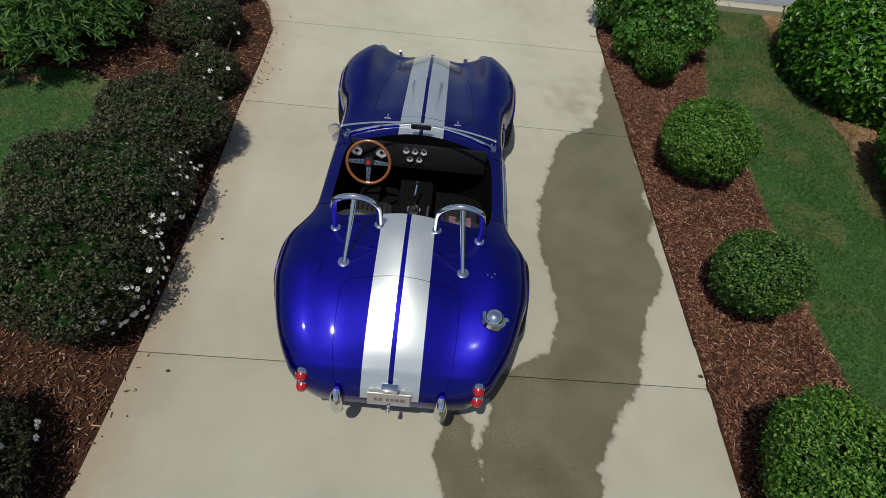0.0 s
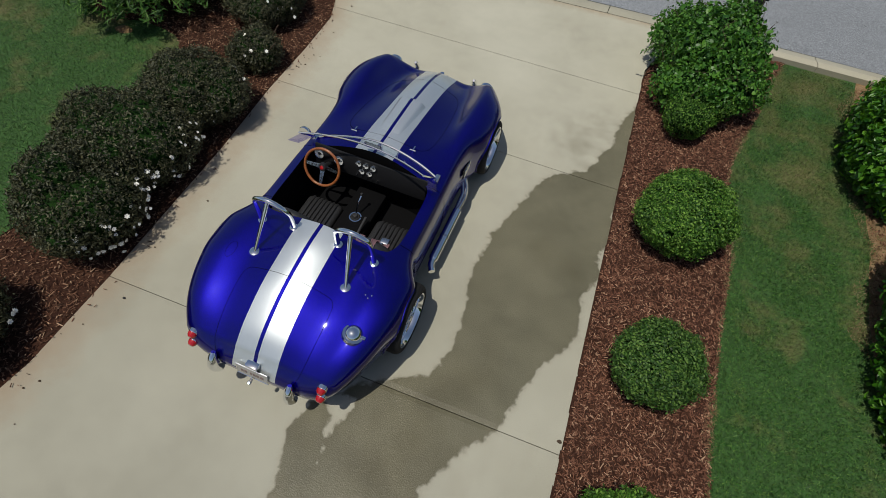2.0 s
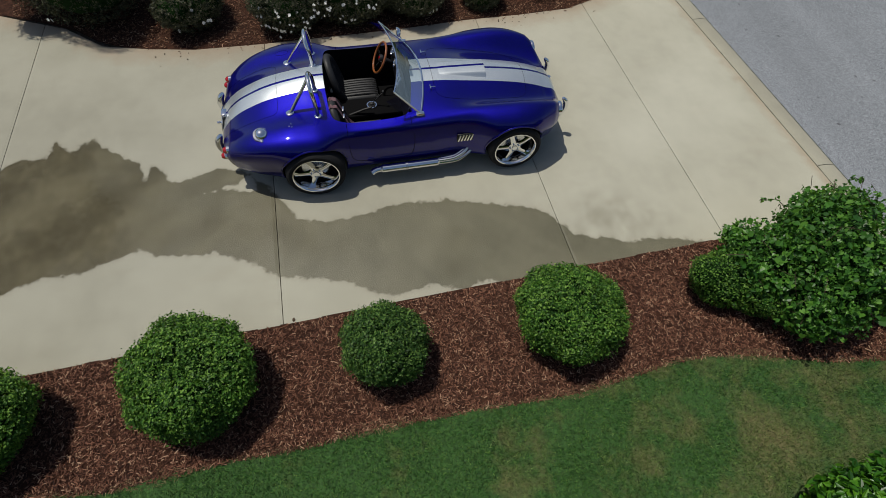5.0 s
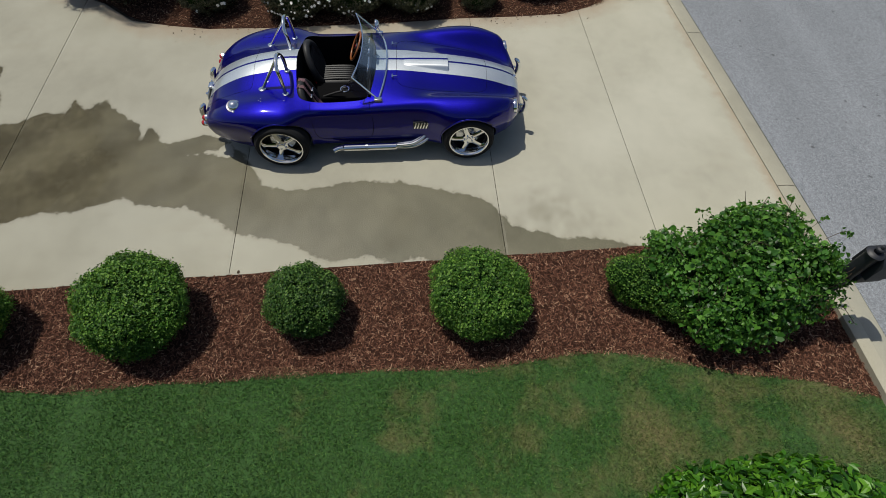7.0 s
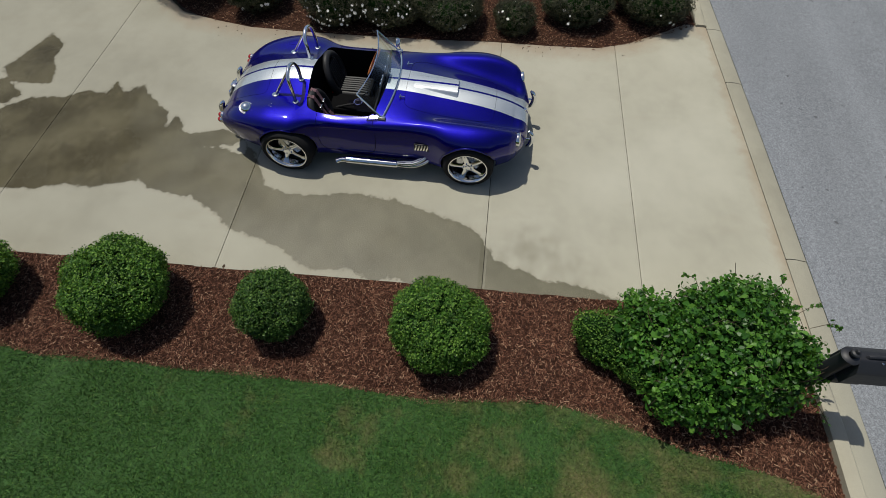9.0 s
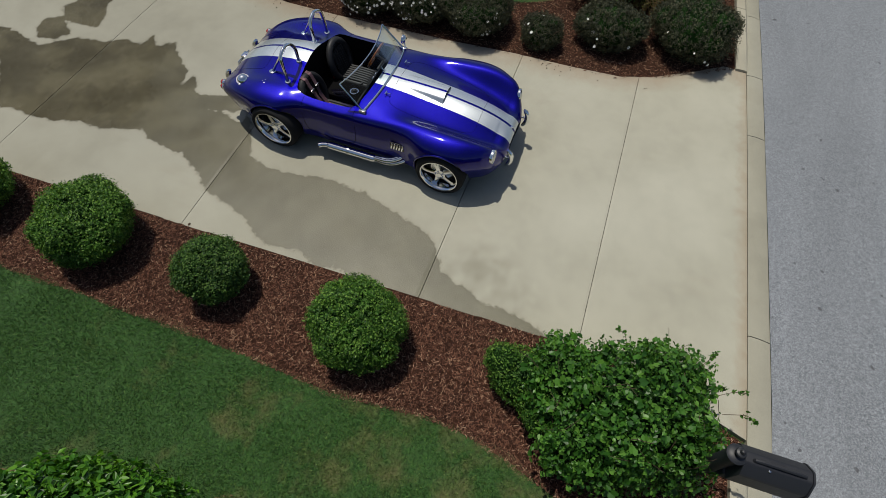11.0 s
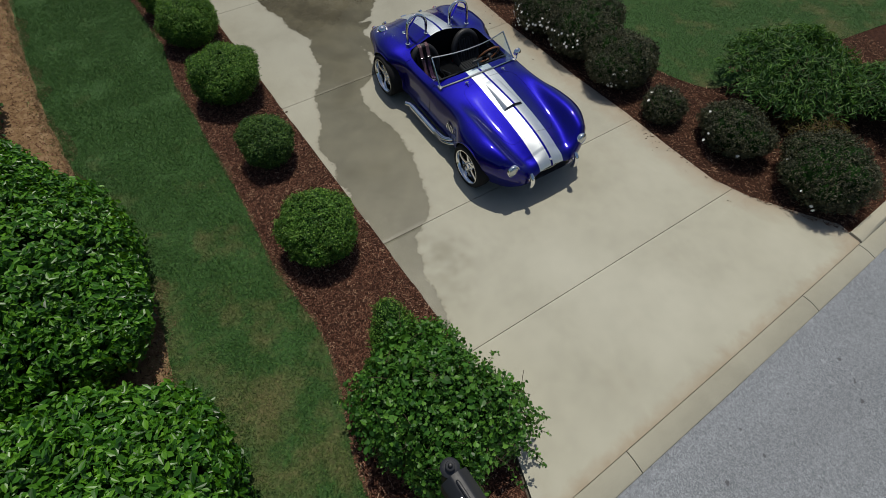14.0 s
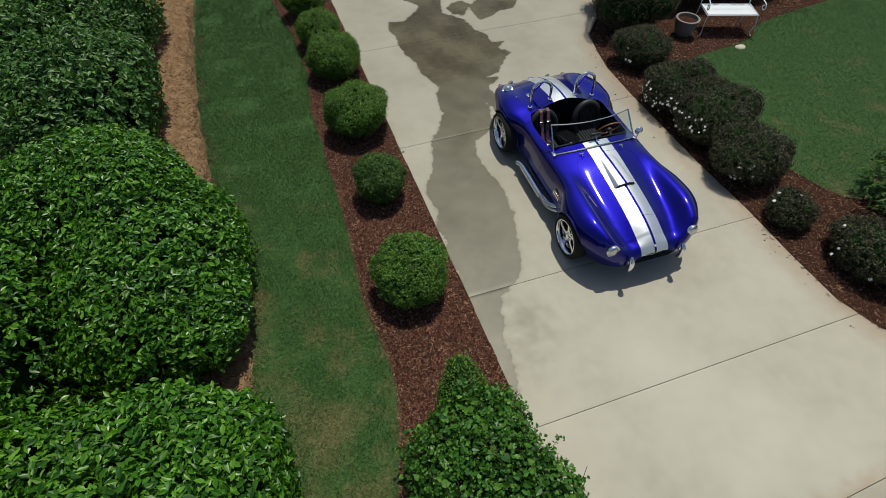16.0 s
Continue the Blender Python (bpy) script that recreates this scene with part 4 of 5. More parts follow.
flowering(-2.58, 2.68, [(0, 0, 0.20, 0.28, 0.30, 0.22)], 45, "small dark green shrub with a few blossoms", 5000, 3)
flowering(-3.04, 3.66, [(0, 0, 0.28, 0.45, 0.46, 0.31)], 46, "dark green shrub with a few white blossoms", 9500, 6)
flowering(-3.38, 4.93, [(0, 0, 0.34, 0.60, 0.60, 0.37)], 47, "dark rounded shrub near the kerb", 10500, 4)
flowering(-3.10, -2.95, [(0, 0, 0.62, 0.75, 0.85, 0.65), (-0.3, -0.6, 0.75, 0.7, 0.7, 0.75)], 48, "tall dark evergreen shrub by the bench", 14000, 1)
flowering(-5.2, -3.55, [(0, 0, 0.7, 1.2, 0.6, 0.75), (-1.7, -0.05, 0.7, 1.2, 0.6, 0.75), (-3.4, -0.1, 0.7, 1.2, 0.6, 0.75)], 49, "dark evergreen hedge behind the bench", 26000, 0)


def lance(x, y, r, h, seed, mat, label, n, size=0.13):
    """A plant of arching shoots with long narrow leaves."""
    rng = np.random.default_rng(seed)
    ob = thing("arching_plant", label, "plant", pose(x, y, 0))
    P, N, U = [], [], []
    for i in range(n):
        a, reach = rng.uniform(0, 2 * math.pi), r * math.sqrt(rng.uniform(0.1, 1))
        top = h * rng.uniform(0.6, 1.0) * (1 - 0.35 * reach / r)
        pts = smooth_path([(0.05 * math.cos(a), 0.05 * math.sin(a), 0), (0.4 * reach * math.cos(a), 0.4 * reach * math.sin(a), top), (0.8 * reach * math.cos(a), 0.8 * reach * math.sin(a), top * 0.93), (reach * math.cos(a), reach * math.sin(a), top * 0.62)], 4)
        if i < 40:
            part("shoot", tube(pts, 0.004, 4), M_BARK, ob)
        for q in pts[3:]:
            for j in range(4):
                P.append(np.array(q) + rng.normal(0, 0.03, 3)), N.append(np.array([0.5 * math.cos(a), 0.5 * math.sin(a), 0.9]))
    core([(0, 0, h * 0.4, r * 0.6, r * 0.6, h * 0.42)], ob, 0.8)
    leaves("foliage", np.array(P), np.array(N), rng, size, 0.16, mat, ob, loose=0.5, droop=0.9)
    return ob


lance(-4.72, 3.25, 1.10, 1.15, 51, M_LANCE, "arching light green plant with long narrow leaves", 420)
lance(-5.5, 4.4, 0.8, 1.0, 52, M_LANCE, "arching green plant with long narrow leaves", 150)
lance(-4.25, 4.15, 0.5, 0.5, 53, M_RUST, "low rusty yellow plant with narrow leaves", 90, 0.07)


# ---- the car ----
CAR = thing("sports_car", "open blue sports car with twin silver stripes on the driveway", "car", pose(-0.087, -0.01, 0, 0, 0, 0.65))

# stations along the car: y, centre height, valley x z, crest x z, widest x z, sill x z
ST = np.array([
    (-0.968, .440, .18, .440, .29, .435, .36, .40, .32, .34),
    (-0.945, .480, .26, .476, .42, .474, .54, .42, .48, .29),
    (-0.880, .560, .31, .545, .53, .552, .645, .47, .56, .26),
    (-0.770, .668, .35, .628, .58, .640, .725, .53, .63, .24),
    (-0.600, .760, .39, .705, .625, .722, .800, .59, .70, .22),
    (-0.400, .840, .41, .768, .655, .775, .860, .62, .76, .21),
    (-0.150, .898, .42, .803, .672, .812, .926, .57, .88, .20),
    (0.080, .928, .43, .825, .670, .808, .926, .57, .88, .20),
    (0.250, .928, .43, .832, .660, .782, .822, .62, .77, .20),
    (0.330, .918, .43, .830, .664, .770, .782, .62, .755, .20),
    (0.420, .895, .42, .820, .674, .750, .758, .60, .738, .20),
    (0.650, .870, .40, .810, .682, .742, .752, .59, .735, .20),
    (0.900, .872, .40, .822, .678, .748, .752, .59, .735, .20),
    (1.200, .875, .40, .832, .650, .768, .748, .60, .735, .20),
    (1.500, .868, .40, .812, .636, .778, .742, .62, .735, .20),
    (1.780, .840, .42, .762, .632, .792, .768, .62, .745, .20),
    (2.050, .812, .42, .716, .636, .802, .878, .57, .82, .20),
    (2.300, .777, .41, .674, .640, .804, .905, .56, .83, .21),
    (2.500, .740, .40, .634, .632, .790, .880, .56, .78, .22),
    (2.680, .695, .37, .594, .610, .757, .800, .54, .69, .24),
    (2.790, .654, .34, .564, .586, .722, .735, .53, .64, .255),
    (2.860, .624, .32, .548, .564, .681, .680, .50, .59, .265),
    (2.905, .600, .30, .547, .500, .600, .60, .475, .52, .275),
    (2.960, .562, .27, .517, .40, .525, .51, .44, .44, .29),
    (3.000, .512, .21, .477, .31, .470, .38, .42, .33, .33),
    (3.015, .470, .16, .455, .25, .445, .30, .41, .26, .36)])
ST[:, 0] = np.where(ST[:, 0] > 2.3, 2.3 + (ST[:, 0] - 2.3) * 0.955, ST[:, 0])


def pchip(x, y, q):
    """Shape-preserving cubic through (x, y), at q."""
    h, d = np.diff(x), np.diff(y) / np.diff(x)
    m = np.zeros_like(y)
    m[0], m[-1] = d[0], d[-1]
    for i in range(1, len(x) - 1):
        if d[i - 1] * d[i] > 0:
            w1, w2 = 2 * h[i] + h[i - 1], h[i] + 2 * h[i - 1]
            m[i] = (w1 + w2) / (w1 / d[i - 1] + w2 / d[i])
    k = np.clip(np.searchsorted(x, q) - 1, 0, len(x) - 2)
    t = (q - x[k]) / h[k]
    return (2 * t ** 3 - 3 * t ** 2 + 1) * y[k] + (t ** 3 - 2 * t ** 2 + t) * h[k] * m[k] + (-2 * t ** 3 + 3 * t ** 2) * y[k + 1] + (t ** 3 - t ** 2) * h[k] * m[k + 1]


def section(y):
    zc, xv, zv, xf, zf, W, zw, S, zb = (float(pchip(ST[:, 0], ST[:, i], np.array([y]))[0]) for i in range(1, 10))
    ctrl = [(-xv, zv), (0, zc), (xv, zv), (xf, zf), (xf + 0.74 * (W - xf), zf - (zf - zw) * 0.29), (W, zw), ((W + S) / 2 + 0.012, (zw * 0.5 + zb * 0.5)), (S, zb), (S * 0.8, zb - 0.05)]
    pts = smooth_path([(x, 0, z) for x, z in ctrl], 9)
    return [(p.x, p.z) for p in pts[9:9 * 7 + 1]]


YS = np.concatenate([-0.968 + 0.10 * np.linspace(0, 1, 12) ** 1.6, np.linspace(-0.855, 2.77, 150), 2.9828 - 0.20 * np.linspace(1, 0, 16) ** 1.6])
SECTIONS = np.array([section(y) for y in YS])
kernel = np.array([1, 4, 6, 4, 1]) / 16.0
for _ in range(3):
    pad = np.concatenate([SECTIONS[:1], SECTIONS[:1], SECTIONS, SECTIONS[-1:], SECTIONS[-1:]])
    SM = sum(kernel[i] * pad[i:i + len(SECTIONS)] for i in range(5))
    SECTIONS[4:-4] = SM[4:-4]


def skin(x, y):
    """Height of the upper body over (x, y)."""
    i = int(np.clip(np.searchsorted(YS, y) - 1, 0, len(YS) - 2))
    t = (y - YS[i]) / (YS[i + 1] - YS[i])
    s = SECTIONS[i] * (1 - t) + SECTIONS[i + 1] * t
    k = int(np.argmax(s[:, 0])) + 1
    return float(np.interp(abs(x), s[:k, 0], s[:k, 1]))


def flank(y, z):
    """Half width of the body at (y, z), below the widest line or just above it."""
    i = int(np.clip(np.searchsorted(YS, y), 0, len(YS) - 1))
    s = SECTIONS[i]
    k = int(np.argmax(s[:, 1]))
    lo = s[max(k, 20):]
    o = np.argsort(lo[:, 1])
    return float(np.interp(z, lo[o, 1], lo[o, 0]))


bm = bmesh.new()
rows = []
for y, s in zip(YS, SECTIONS):
    right = [bm.verts.new((x, y, z)) for x, z in s]
    left = [bm.verts.new((-x, y, z)) for x, z in s[1:]]
    rows.append(left[::-1] + right)
for a, b in zip(rows, rows[1:]):
    for j in range(len(a) - 1):
        bm.faces.new((a[j], a[j + 1], b[j + 1], b[j]))
    bm.faces.new((a[-1], a[0], b[0], b[-1]))
bm.faces.new(rows[0][::-1]), bm.faces.new(rows[-1])
bmesh.ops.recalc_face_normals(bm, faces=bm.faces)
me = bpy.data.meshes.new("body")
bm.to_mesh(me)
bm.free()
body = new("body", me)

COCKPIT = [(p.x, p.y) for p in smooth_path([(-0.625, 0.50, 0), (-0.625, 0.75, 0), (-0.615, 1.00, 0), (-0.565, 1.09, 0), (-0.45, 1.13, 0), (-0.2, 1.175, 0), (0, 1.185, 0), (0.2, 1.175, 0), (0.45, 1.13, 0), (0.565, 1.09, 0), (0.615, 1.00, 0), (0.625, 0.75, 0), (0.625, 0.50, 0),
                                             (0.60, 0.33, 0), (0.52, 0.26, 0), (0.25, 0.235, 0), (0, 0.23, 0), (-0.25, 0.235, 0), (-0.52, 0.26, 0), (-0.60, 0.33, 0)], 5, True)]
WHEELS = [(0.0, 0.325, 0.835, 0.335, 0.358), (2.286, 0.315, 0.785, 0.325, 0.350)]  # y, z, middle x, radius, arch


def cutter(bm):
    bmesh.ops.recalc_face_normals(bm, faces=bm.faces)
    me = bpy.data.meshes.new("cut")
    bm.to_mesh(me)
    bm.free()
    return new("cut", me)


cuts = [cutter(prism(COCKPIT, 0.245, 1.3))]
for y, z, x, r, arch in WHEELS:
    for s in (-1, 1):
        bm = bmesh.new()
        bmesh.ops.create_cone(bm, cap_ends=True, segments=72, radius1=arch, radius2=arch, depth=0.6)
        bm.transform(Matrix.Translation((s * (0.50 + 0.3), y, z)) @ Matrix.Rotation(math.pi / 2, 4, "Y"))
        cuts.append(cutter(bm))
bm = bmesh.new()
bmesh.ops.create_uvsphere(bm, u_segments=32, v_segments=16, radius=1)
bm.transform(Matrix.Translation((0, 3.023, 0.405)) @ Matrix.Diagonal((0.29, 0.20, 0.085, 1)))
cuts.append(cutter(bm))
for c in cuts:
    mod = body.modifiers.new("cut", "BOOLEAN")
    mod.operation, mod.object, mod.solver = "DIFFERENCE", c, "EXACT"
dg = bpy.context.evaluated_depsgraph_get()
me = bpy.data.meshes.new_from_object(body.evaluated_get(dg))
body.modifiers.clear()
body.data = me
me.name = "body"
for c in cuts:
    d = c.data
    bpy.data.objects.remove(c)
    bpy.data.meshes.remove(d)
me.materials.clear()
for m in (M_PAINT, M_CARPET, M_BLACK):
    me.materials.append(m)
mids = np.zeros(len(me.polygons) * 3)
me.polygons.foreach_get("center", mids)
mids = mids.reshape(-1, 3)
for p, ins in zip(me.polygons, depth_in(COCKPIT, mids[:, 0], mids[:, 1])):
    c = p.center
    idx = 0
    if ins > -0.012 and (abs(p.normal.z) < 0.3 and ins < 0.012 or c.z < 0.3) and c.z < skin(c.x, c.y) - 0.012 or (ins > 0.01):
        idx = 1
    for y, z, x, r, arch in WHEELS:
        if abs(c.x) > 0.45 and abs(math.hypot(c.y - y, c.z - z) - arch) < 0.006 or (abs(abs(c.x) - 0.5) < 0.003 and math.hypot(c.y - y, c.z - z) < arch):
            idx = 2
    if c.z < 0.215 and p.normal.z < -0.5:
        idx = 2
    if (c.x / 0.29) ** 2 + ((c.z - 0.405) / 0.085) ** 2 < 1.03 and c.y > 2.87 and (c.x / 0.29) ** 2 + ((c.z - 0.405) / 0.085) ** 2 + ((c.y - 3.023) / 0.2) ** 2 < 1.05:
        idx = 2
    p.material_index = idx
    p.use_smooth = True
me.set_sharp_from_angle(angle=radians(38))
body.parent = CAR
tagged(body, "glossy blue body with two silver stripes")


def on_skin(pts, lift=0.001):
    return [Vector((x, y, skin(x, y) + lift)) for x, y in pts]


def seam(name, pts, r=0.0018, mat=None, parent=None):
    return part(name, tube(pts, r, 5), mat or M_GAP, parent or body)


# shut lines
trunk = [(p.x, p.y) for p in smooth_path([(0.0, -0.285, 0), (0.30, -0.29, 0), (0.385, -0.32, 0), (0.405, -0.42, 0), (0.40, -0.66, 0), (0.38, -0.86, 0), (0.34, -0.945, 0)], 8)]
seam("boot_lid_seam", on_skin([(-x, y) for x, y in trunk[::-1]] + trunk, 0.0))
hood = [(p.x, p.y) for p in smooth_path([(0.0, 1.43, 0), (0.30, 1.43, 0), (0.38, 1.45, 0), (0.43, 1.52, 0), (0.45, 1.70, 0), (0.44, 2.0, 0), (0.40, 2.36, 0), (0.34, 2.50, 0), (0.25, 2.535, 0), (0, 2.545, 0)], 8)]
seam("bonnet_seam", on_skin(hood, 0.0))
seam("bonnet_seam", on_skin([(-x, y) for x, y in hood], 0.0))
for s in (-1, 1):
    door = [Vector((s * (flank(y, z) + 0.000), y, z)) for y, z in ((1.12, 0.72), (1.125, 0.6), (1.12, 0.45), (1.09, 0.34), (1.02, 0.30), (0.70, 0.30), (0.50, 0.31), (0.43, 0.36), (0.41, 0.45), (0.40, 0.6), (0.40, 0.70))]
    seam("door_seam", smooth_path(door, 5), 0.003)
    seam("door_top_seam", on_skin([(s * x, 0.405) for x in np.linspace(0.63, flank(0.4, 0.70), 8)], 0.0), 0.003)
    seam("door_top_seam", on_skin([(s * x, 1.10) for x in np.linspace(0.63, flank(1.1, 0.72), 8)], 0.0), 0.003)

# bonnet scoop
bm = bmesh.new()
nu, nv = 26, 20
grid = []
for i in range(nv + 1):
    y = 1.50 + 0.56 * i / nv
    rise = 0.044 * (i / nv) ** 0.8
    half = 0.115 + 0.032 * (i / nv)
    row = []
    for j in range(nu + 1):
        x = -half - 0.012 + (2 * half + 0.024) * j / nu
        u = abs(x) / half
        prof = 1.0 if u < 0.72 else max(0.0, math.cos((u - 0.72) / 0.30 * math.pi / 2)) if u < 1.02 else 0.0
        row.append(bm.verts.new((x, y, skin(x, y) - 0.002 + rise * prof)))
    grid.append(row)
for a, b in zip(grid, grid[1:]):
    for j in range(nu):
        bm.faces.new((a[j], a[j + 1], b[j + 1], b[j]))
part("bonnet_scoop", bm, M_PAINT, body, sharp=60)
bm = bmesh.new()
ys = 2.056
pts = [(-0.147 + 0.294 * j / 20) for j in range(21)]
lo = [bm.verts.new((x, ys, skin(x, ys))) for x in pts]
hi = []
for x in pts:
    u = abs(x) / 0.147
    prof = 1.0 if u < 0.72 else max(0.0, math.cos((u - 0.72) / 0.30 * math.pi / 2))
    hi.append(bm.verts.new((x, ys - 0.002, skin(x, ys) + 0.0425 * prof)))
for j in range(20):
    bm.faces.new((lo[j], lo[j + 1], hi[j + 1], hi[j]))
part("scoop_mouth", bm, M_BLACK, body)

# windscreen
def screen_point(u, v):
    """u from -1 to 1 across, v from 0 (foot) to 1 (top)."""
    x = (0.632 - 0.030 * v) * u
    y = 1.315 - 0.105 * u * u - 0.275 * v
    zb = skin(min(abs(x), 0.62), 1.315 - 0.105 * u * u) + 0.012
    z = zb + (1.105 - 0.012 * u * u - zb) * v
    return Vector((x, y, z))


SCREEN = new("windscreen")
SCREEN.parent = CAR
bm = bmesh.new()
grid = [[bm.verts.new(screen_point(-1 + j / 12, i / 8)) for j in range(25)] for i in range(9)]
for a, b in zip(grid, grid[1:]):
    for j in range(24):
        bm.faces.new((a[j], a[j + 1], b[j + 1], b[j]))
g = part("pane", bm, M_GLASS, SCREEN, "clear curved glass")
g.visible_shadow = False
part("frame", tube([screen_point(-1 + j / 16, 1) for j in range(33)], 0.008, 8), M_CHROME, SCREEN, "chrome top frame")
part("frame", tube([screen_point(-1 + j / 16, 0) for j in range(33)], 0.012, 8), M_CHROME, SCREEN, "chrome bottom frame")
for s in (-1, 1):
    part("post", tube([screen_point(s, j / 6) for j in range(7)], 0.010, 8), M_CHROME, SCREEN)
    b = screen_point(s, 0.0)
    part("bracket", slab(b.x - 0.022, b.x + 0.022, b.y - 0.05, b.y + 0.04, b.z - 0.035, b.z + 0.02, 0.008), M_CHROME, SCREEN)
    bm = bmesh.new()
    a = [screen_point(s, 0.10), screen_point(s, 0.86)]
    q = [bm.verts.new(p) for p in (a[0] + Vector((s * 0.012, -0.01, 0)), a[0] + Vector((s * 0.075, -0.17, 0.03)), a[1] + Vector((s * 0.07, -0.13, 0.0)), a[1] + Vector((s * 0.012, -0.01, 0)))]
    bm.faces.new(q)
    bmesh.ops.solidify(bm, geom=bm.faces[:], thickness=0.005)
    part("wind_wing", bm, M_TINT, SCREEN, "violet tinted side deflector")

# mirrors
c = Vector((-0.725, 1.16, 0.855))
mir = part("door_mirror", lathe([(0.0, 0.05), (0.03, 0.045), (0.052, 0.025), (0.060, 0.0), (0.058, -0.008), (0.0, -0.008)], 24, "Y", at=c), M_CHROME, CAR, "round chrome door mirror")
part("stalk", tube([c + Vector((0.0, 0.02, -0.03)), c + Vector((0.05, 0.05, -0.09)), Vector((-0.66, 1.22, skin(-0.66, 1.22) - 0.01))], 0.008, 8), M_CHROME, mir)
inner = part("rear_view_mirror", slab(-0.085, 0.085, 1.16, 1.185, 0.945, 0.995, 0.01), M_BLACK, CAR, "black rear view mirror")
part("stalk", tube([(0, 1.18, 0.96), (0, 1.22, 0.90), (0, 1.23, 0.86)], 0.008, 8), M_CHROME, inner)

# bonnet clips and wiper spindles
for s in (-1, 1):
    x, y = s * 0.308, 1.405
    z = skin(x, y)
    clip = part("bonnet_clip", tube([(x, y - 0.03, z + 0.004), (x, y - 0.03, z + 0.028), (x, y + 0.03, z + 0.028)], 0.006, 8), M_CHROME, CAR)
    part("bar", tube([(x - 0.03, y - 0.03, z + 0.03), (x + 0.03, y - 0.03, z + 0.03)], 0.007, 8), M_CHROME, clip)

# roll hoops
for s in (-1, 1):
    hoop = new("roll_hoop")
    hoop.parent = CAR
    xi, xo, y = s * 0.205, s * 0.525, 0.125
    zi, zo = skin(xi, y), skin(xo, y)
    path = [(xi, y, zi - 0.01), (xi + s * 0.003, y - 0.005, zi + 0.16), (xi + s * 0.02, y - 0.02, 1.12), (xi + s * 0.075, y - 0.03, 1.175), (s * 0.365, y - 0.035, 1.20), (xo - s * 0.075, y - 0.03, 1.175), (xo - s * 0.02, y - 0.02, 1.12), (xo - s * 0.003, y - 0.005, zo + 0.16), (xo, y, zo - 0.01)]
    part("bar", tube(smooth_path(path, 6), 0.0215, 14), M_CHROME, hoop, "polished chrome hoop")
    fx, fy = s * 0.415, -0.165
    part("brace", tube([(s * 0.365, y - 0.035, 1.18), (fx, fy, skin(fx, fy) - 0.01)], 0.018, 12), M_CHROME, hoop)
    for px, py, rr in ((xi, y, 0.036), (xo, y, 0.036), (fx, fy, 0.042)):
        part("foot", lathe([(0.0, 0.012), (rr * 0.7, 0.012), (rr, 0.006), (rr, -0.01), (0.0, -0.01)], 20, "Z", at=(px, py, skin(px, py))), M_CHROME, hoop)

# fuel filler
x, y = 0.643, -0.475
z = skin(x, y)
cap = part("fuel_cap", lathe([(0.0, 0.056), (0.022, 0.053), (0.042, 0.042), (0.055, 0.022), (0.058, 0.012), (0.058, 0.006), (0.072, 0.004), (0.075, -0.02), (0.0, -0.02)], 28, "Z"), M_CHROME, CAR, "polished fuel filler cap")
cap.matrix_basis = Matrix.Translation((x, y, z - 0.004)) @ Euler((radians(-12), radians(14), 0)).to_matrix().to_4x4() @ Matrix.Scale(1.18, 4)
part("latch", slab(0.052, 0.084, -0.012, 0.012, 0.004, 0.018, 0.005), M_CHROME, cap)
x, y = -0.60, -0.22
seam("filler_seam", on_skin([(x + 0.035 * math.cos(a), y + 0.075 * math.sin(a)) for a in np.linspace(0, 2 * math.pi, 25)], -0.001), 0.0022)
for dx, dy in ((0.0, 0.0), (0.03, -0.02), (0.05, 0.01)):
    part("rivet", lathe([(0.0, 0.005), (0.006, 0.003), (0.007, -0.002), (0.0, -0.002)], 10, "Z", at=(0.59 + dx, -0.16 + dy, skin(0.59 + dx, -0.16 + dy))), M_CHROME, body)

# tail lamps, rear bumper horns, plate, boot handle
def tail_y(x, z):
    """Where the tail's skin lies behind (x, z)."""
    for i, y in enumerate(YS):
        s = SECTIONS[i]
        k = int(np.argmax(s[:, 0]))
        if abs(x) < s[k, 0] and np.interp(abs(x), s[:k + 1, 0], s[:k + 1, 1]) > z and s[-1, 1] < z:
            return float(y)
    return -0.95


for s in (-1, 1):
    x = s * 0.575
    lamp = new("tail_lamp")
    lamp.parent = CAR
    for dz, mat in ((0.040, M_RED), (-0.040, M_RED)):
        z = 0.490 + dz
        y = tail_y(x, z)
        part("bezel", lathe([(0.042, 0.02), (0.043, -0.006), (0.039, -0.012), (0.036, -0.008)], 20, "Y", at=(x, y, z)), M_CHROME, lamp)
        part("lens", lathe([(0.0, -0.054), (0.020, -0.050), (0.034, -0.034), (0.040, -0.008), (0.0, 0.0)], 20, "Y", at=(x, y, z)), mat, lamp, "red glass lens")
    x = s * 0.34
    hb = part("bumper_horn", tube(smooth_path([(x, -0.960, 0.53), (x, -1.005, 0.46), (x, -1.02, 0.38), (x, -1.00, 0.30), (x, -0.965, 0.25)], 4), [0.018, 0.026, 0.033, 0.038, 0.041, 0.043, 0.044, 0.044, 0.044, 0.043, 0.041, 0.040, 0.038, 0.035, 0.030, 0.025, 0.018], 12), M_CHROME, CAR, "chrome bumper horn")
    part("mount", tube([(x, -0.98, 0.36), (x, -0.86, 0.36)], 0.013, 8), M_CHROME, hb)
plate = part("number_plate", slab(-0.152, 0.152, -0.006, 0.006, -0.062, 0.062, 0.004, 1), M_PLATE, CAR, "white plate with unreadable dark bars")
plate.matrix_basis = pose(0, -0.972, 0.452, -12) @ Matrix.Scale(0.9, 4)
for a, b in ((-0.11, -0.085), (-0.075, -0.05), (-0.02, 0.0), (0.01, 0.035), (0.045, 0.07), (0.08, 0.115)):
    part("bar", slab(a, b, -0.009, -0.005, -0.016, 0.018), M_PLATE_INK, plate, smooth=False)
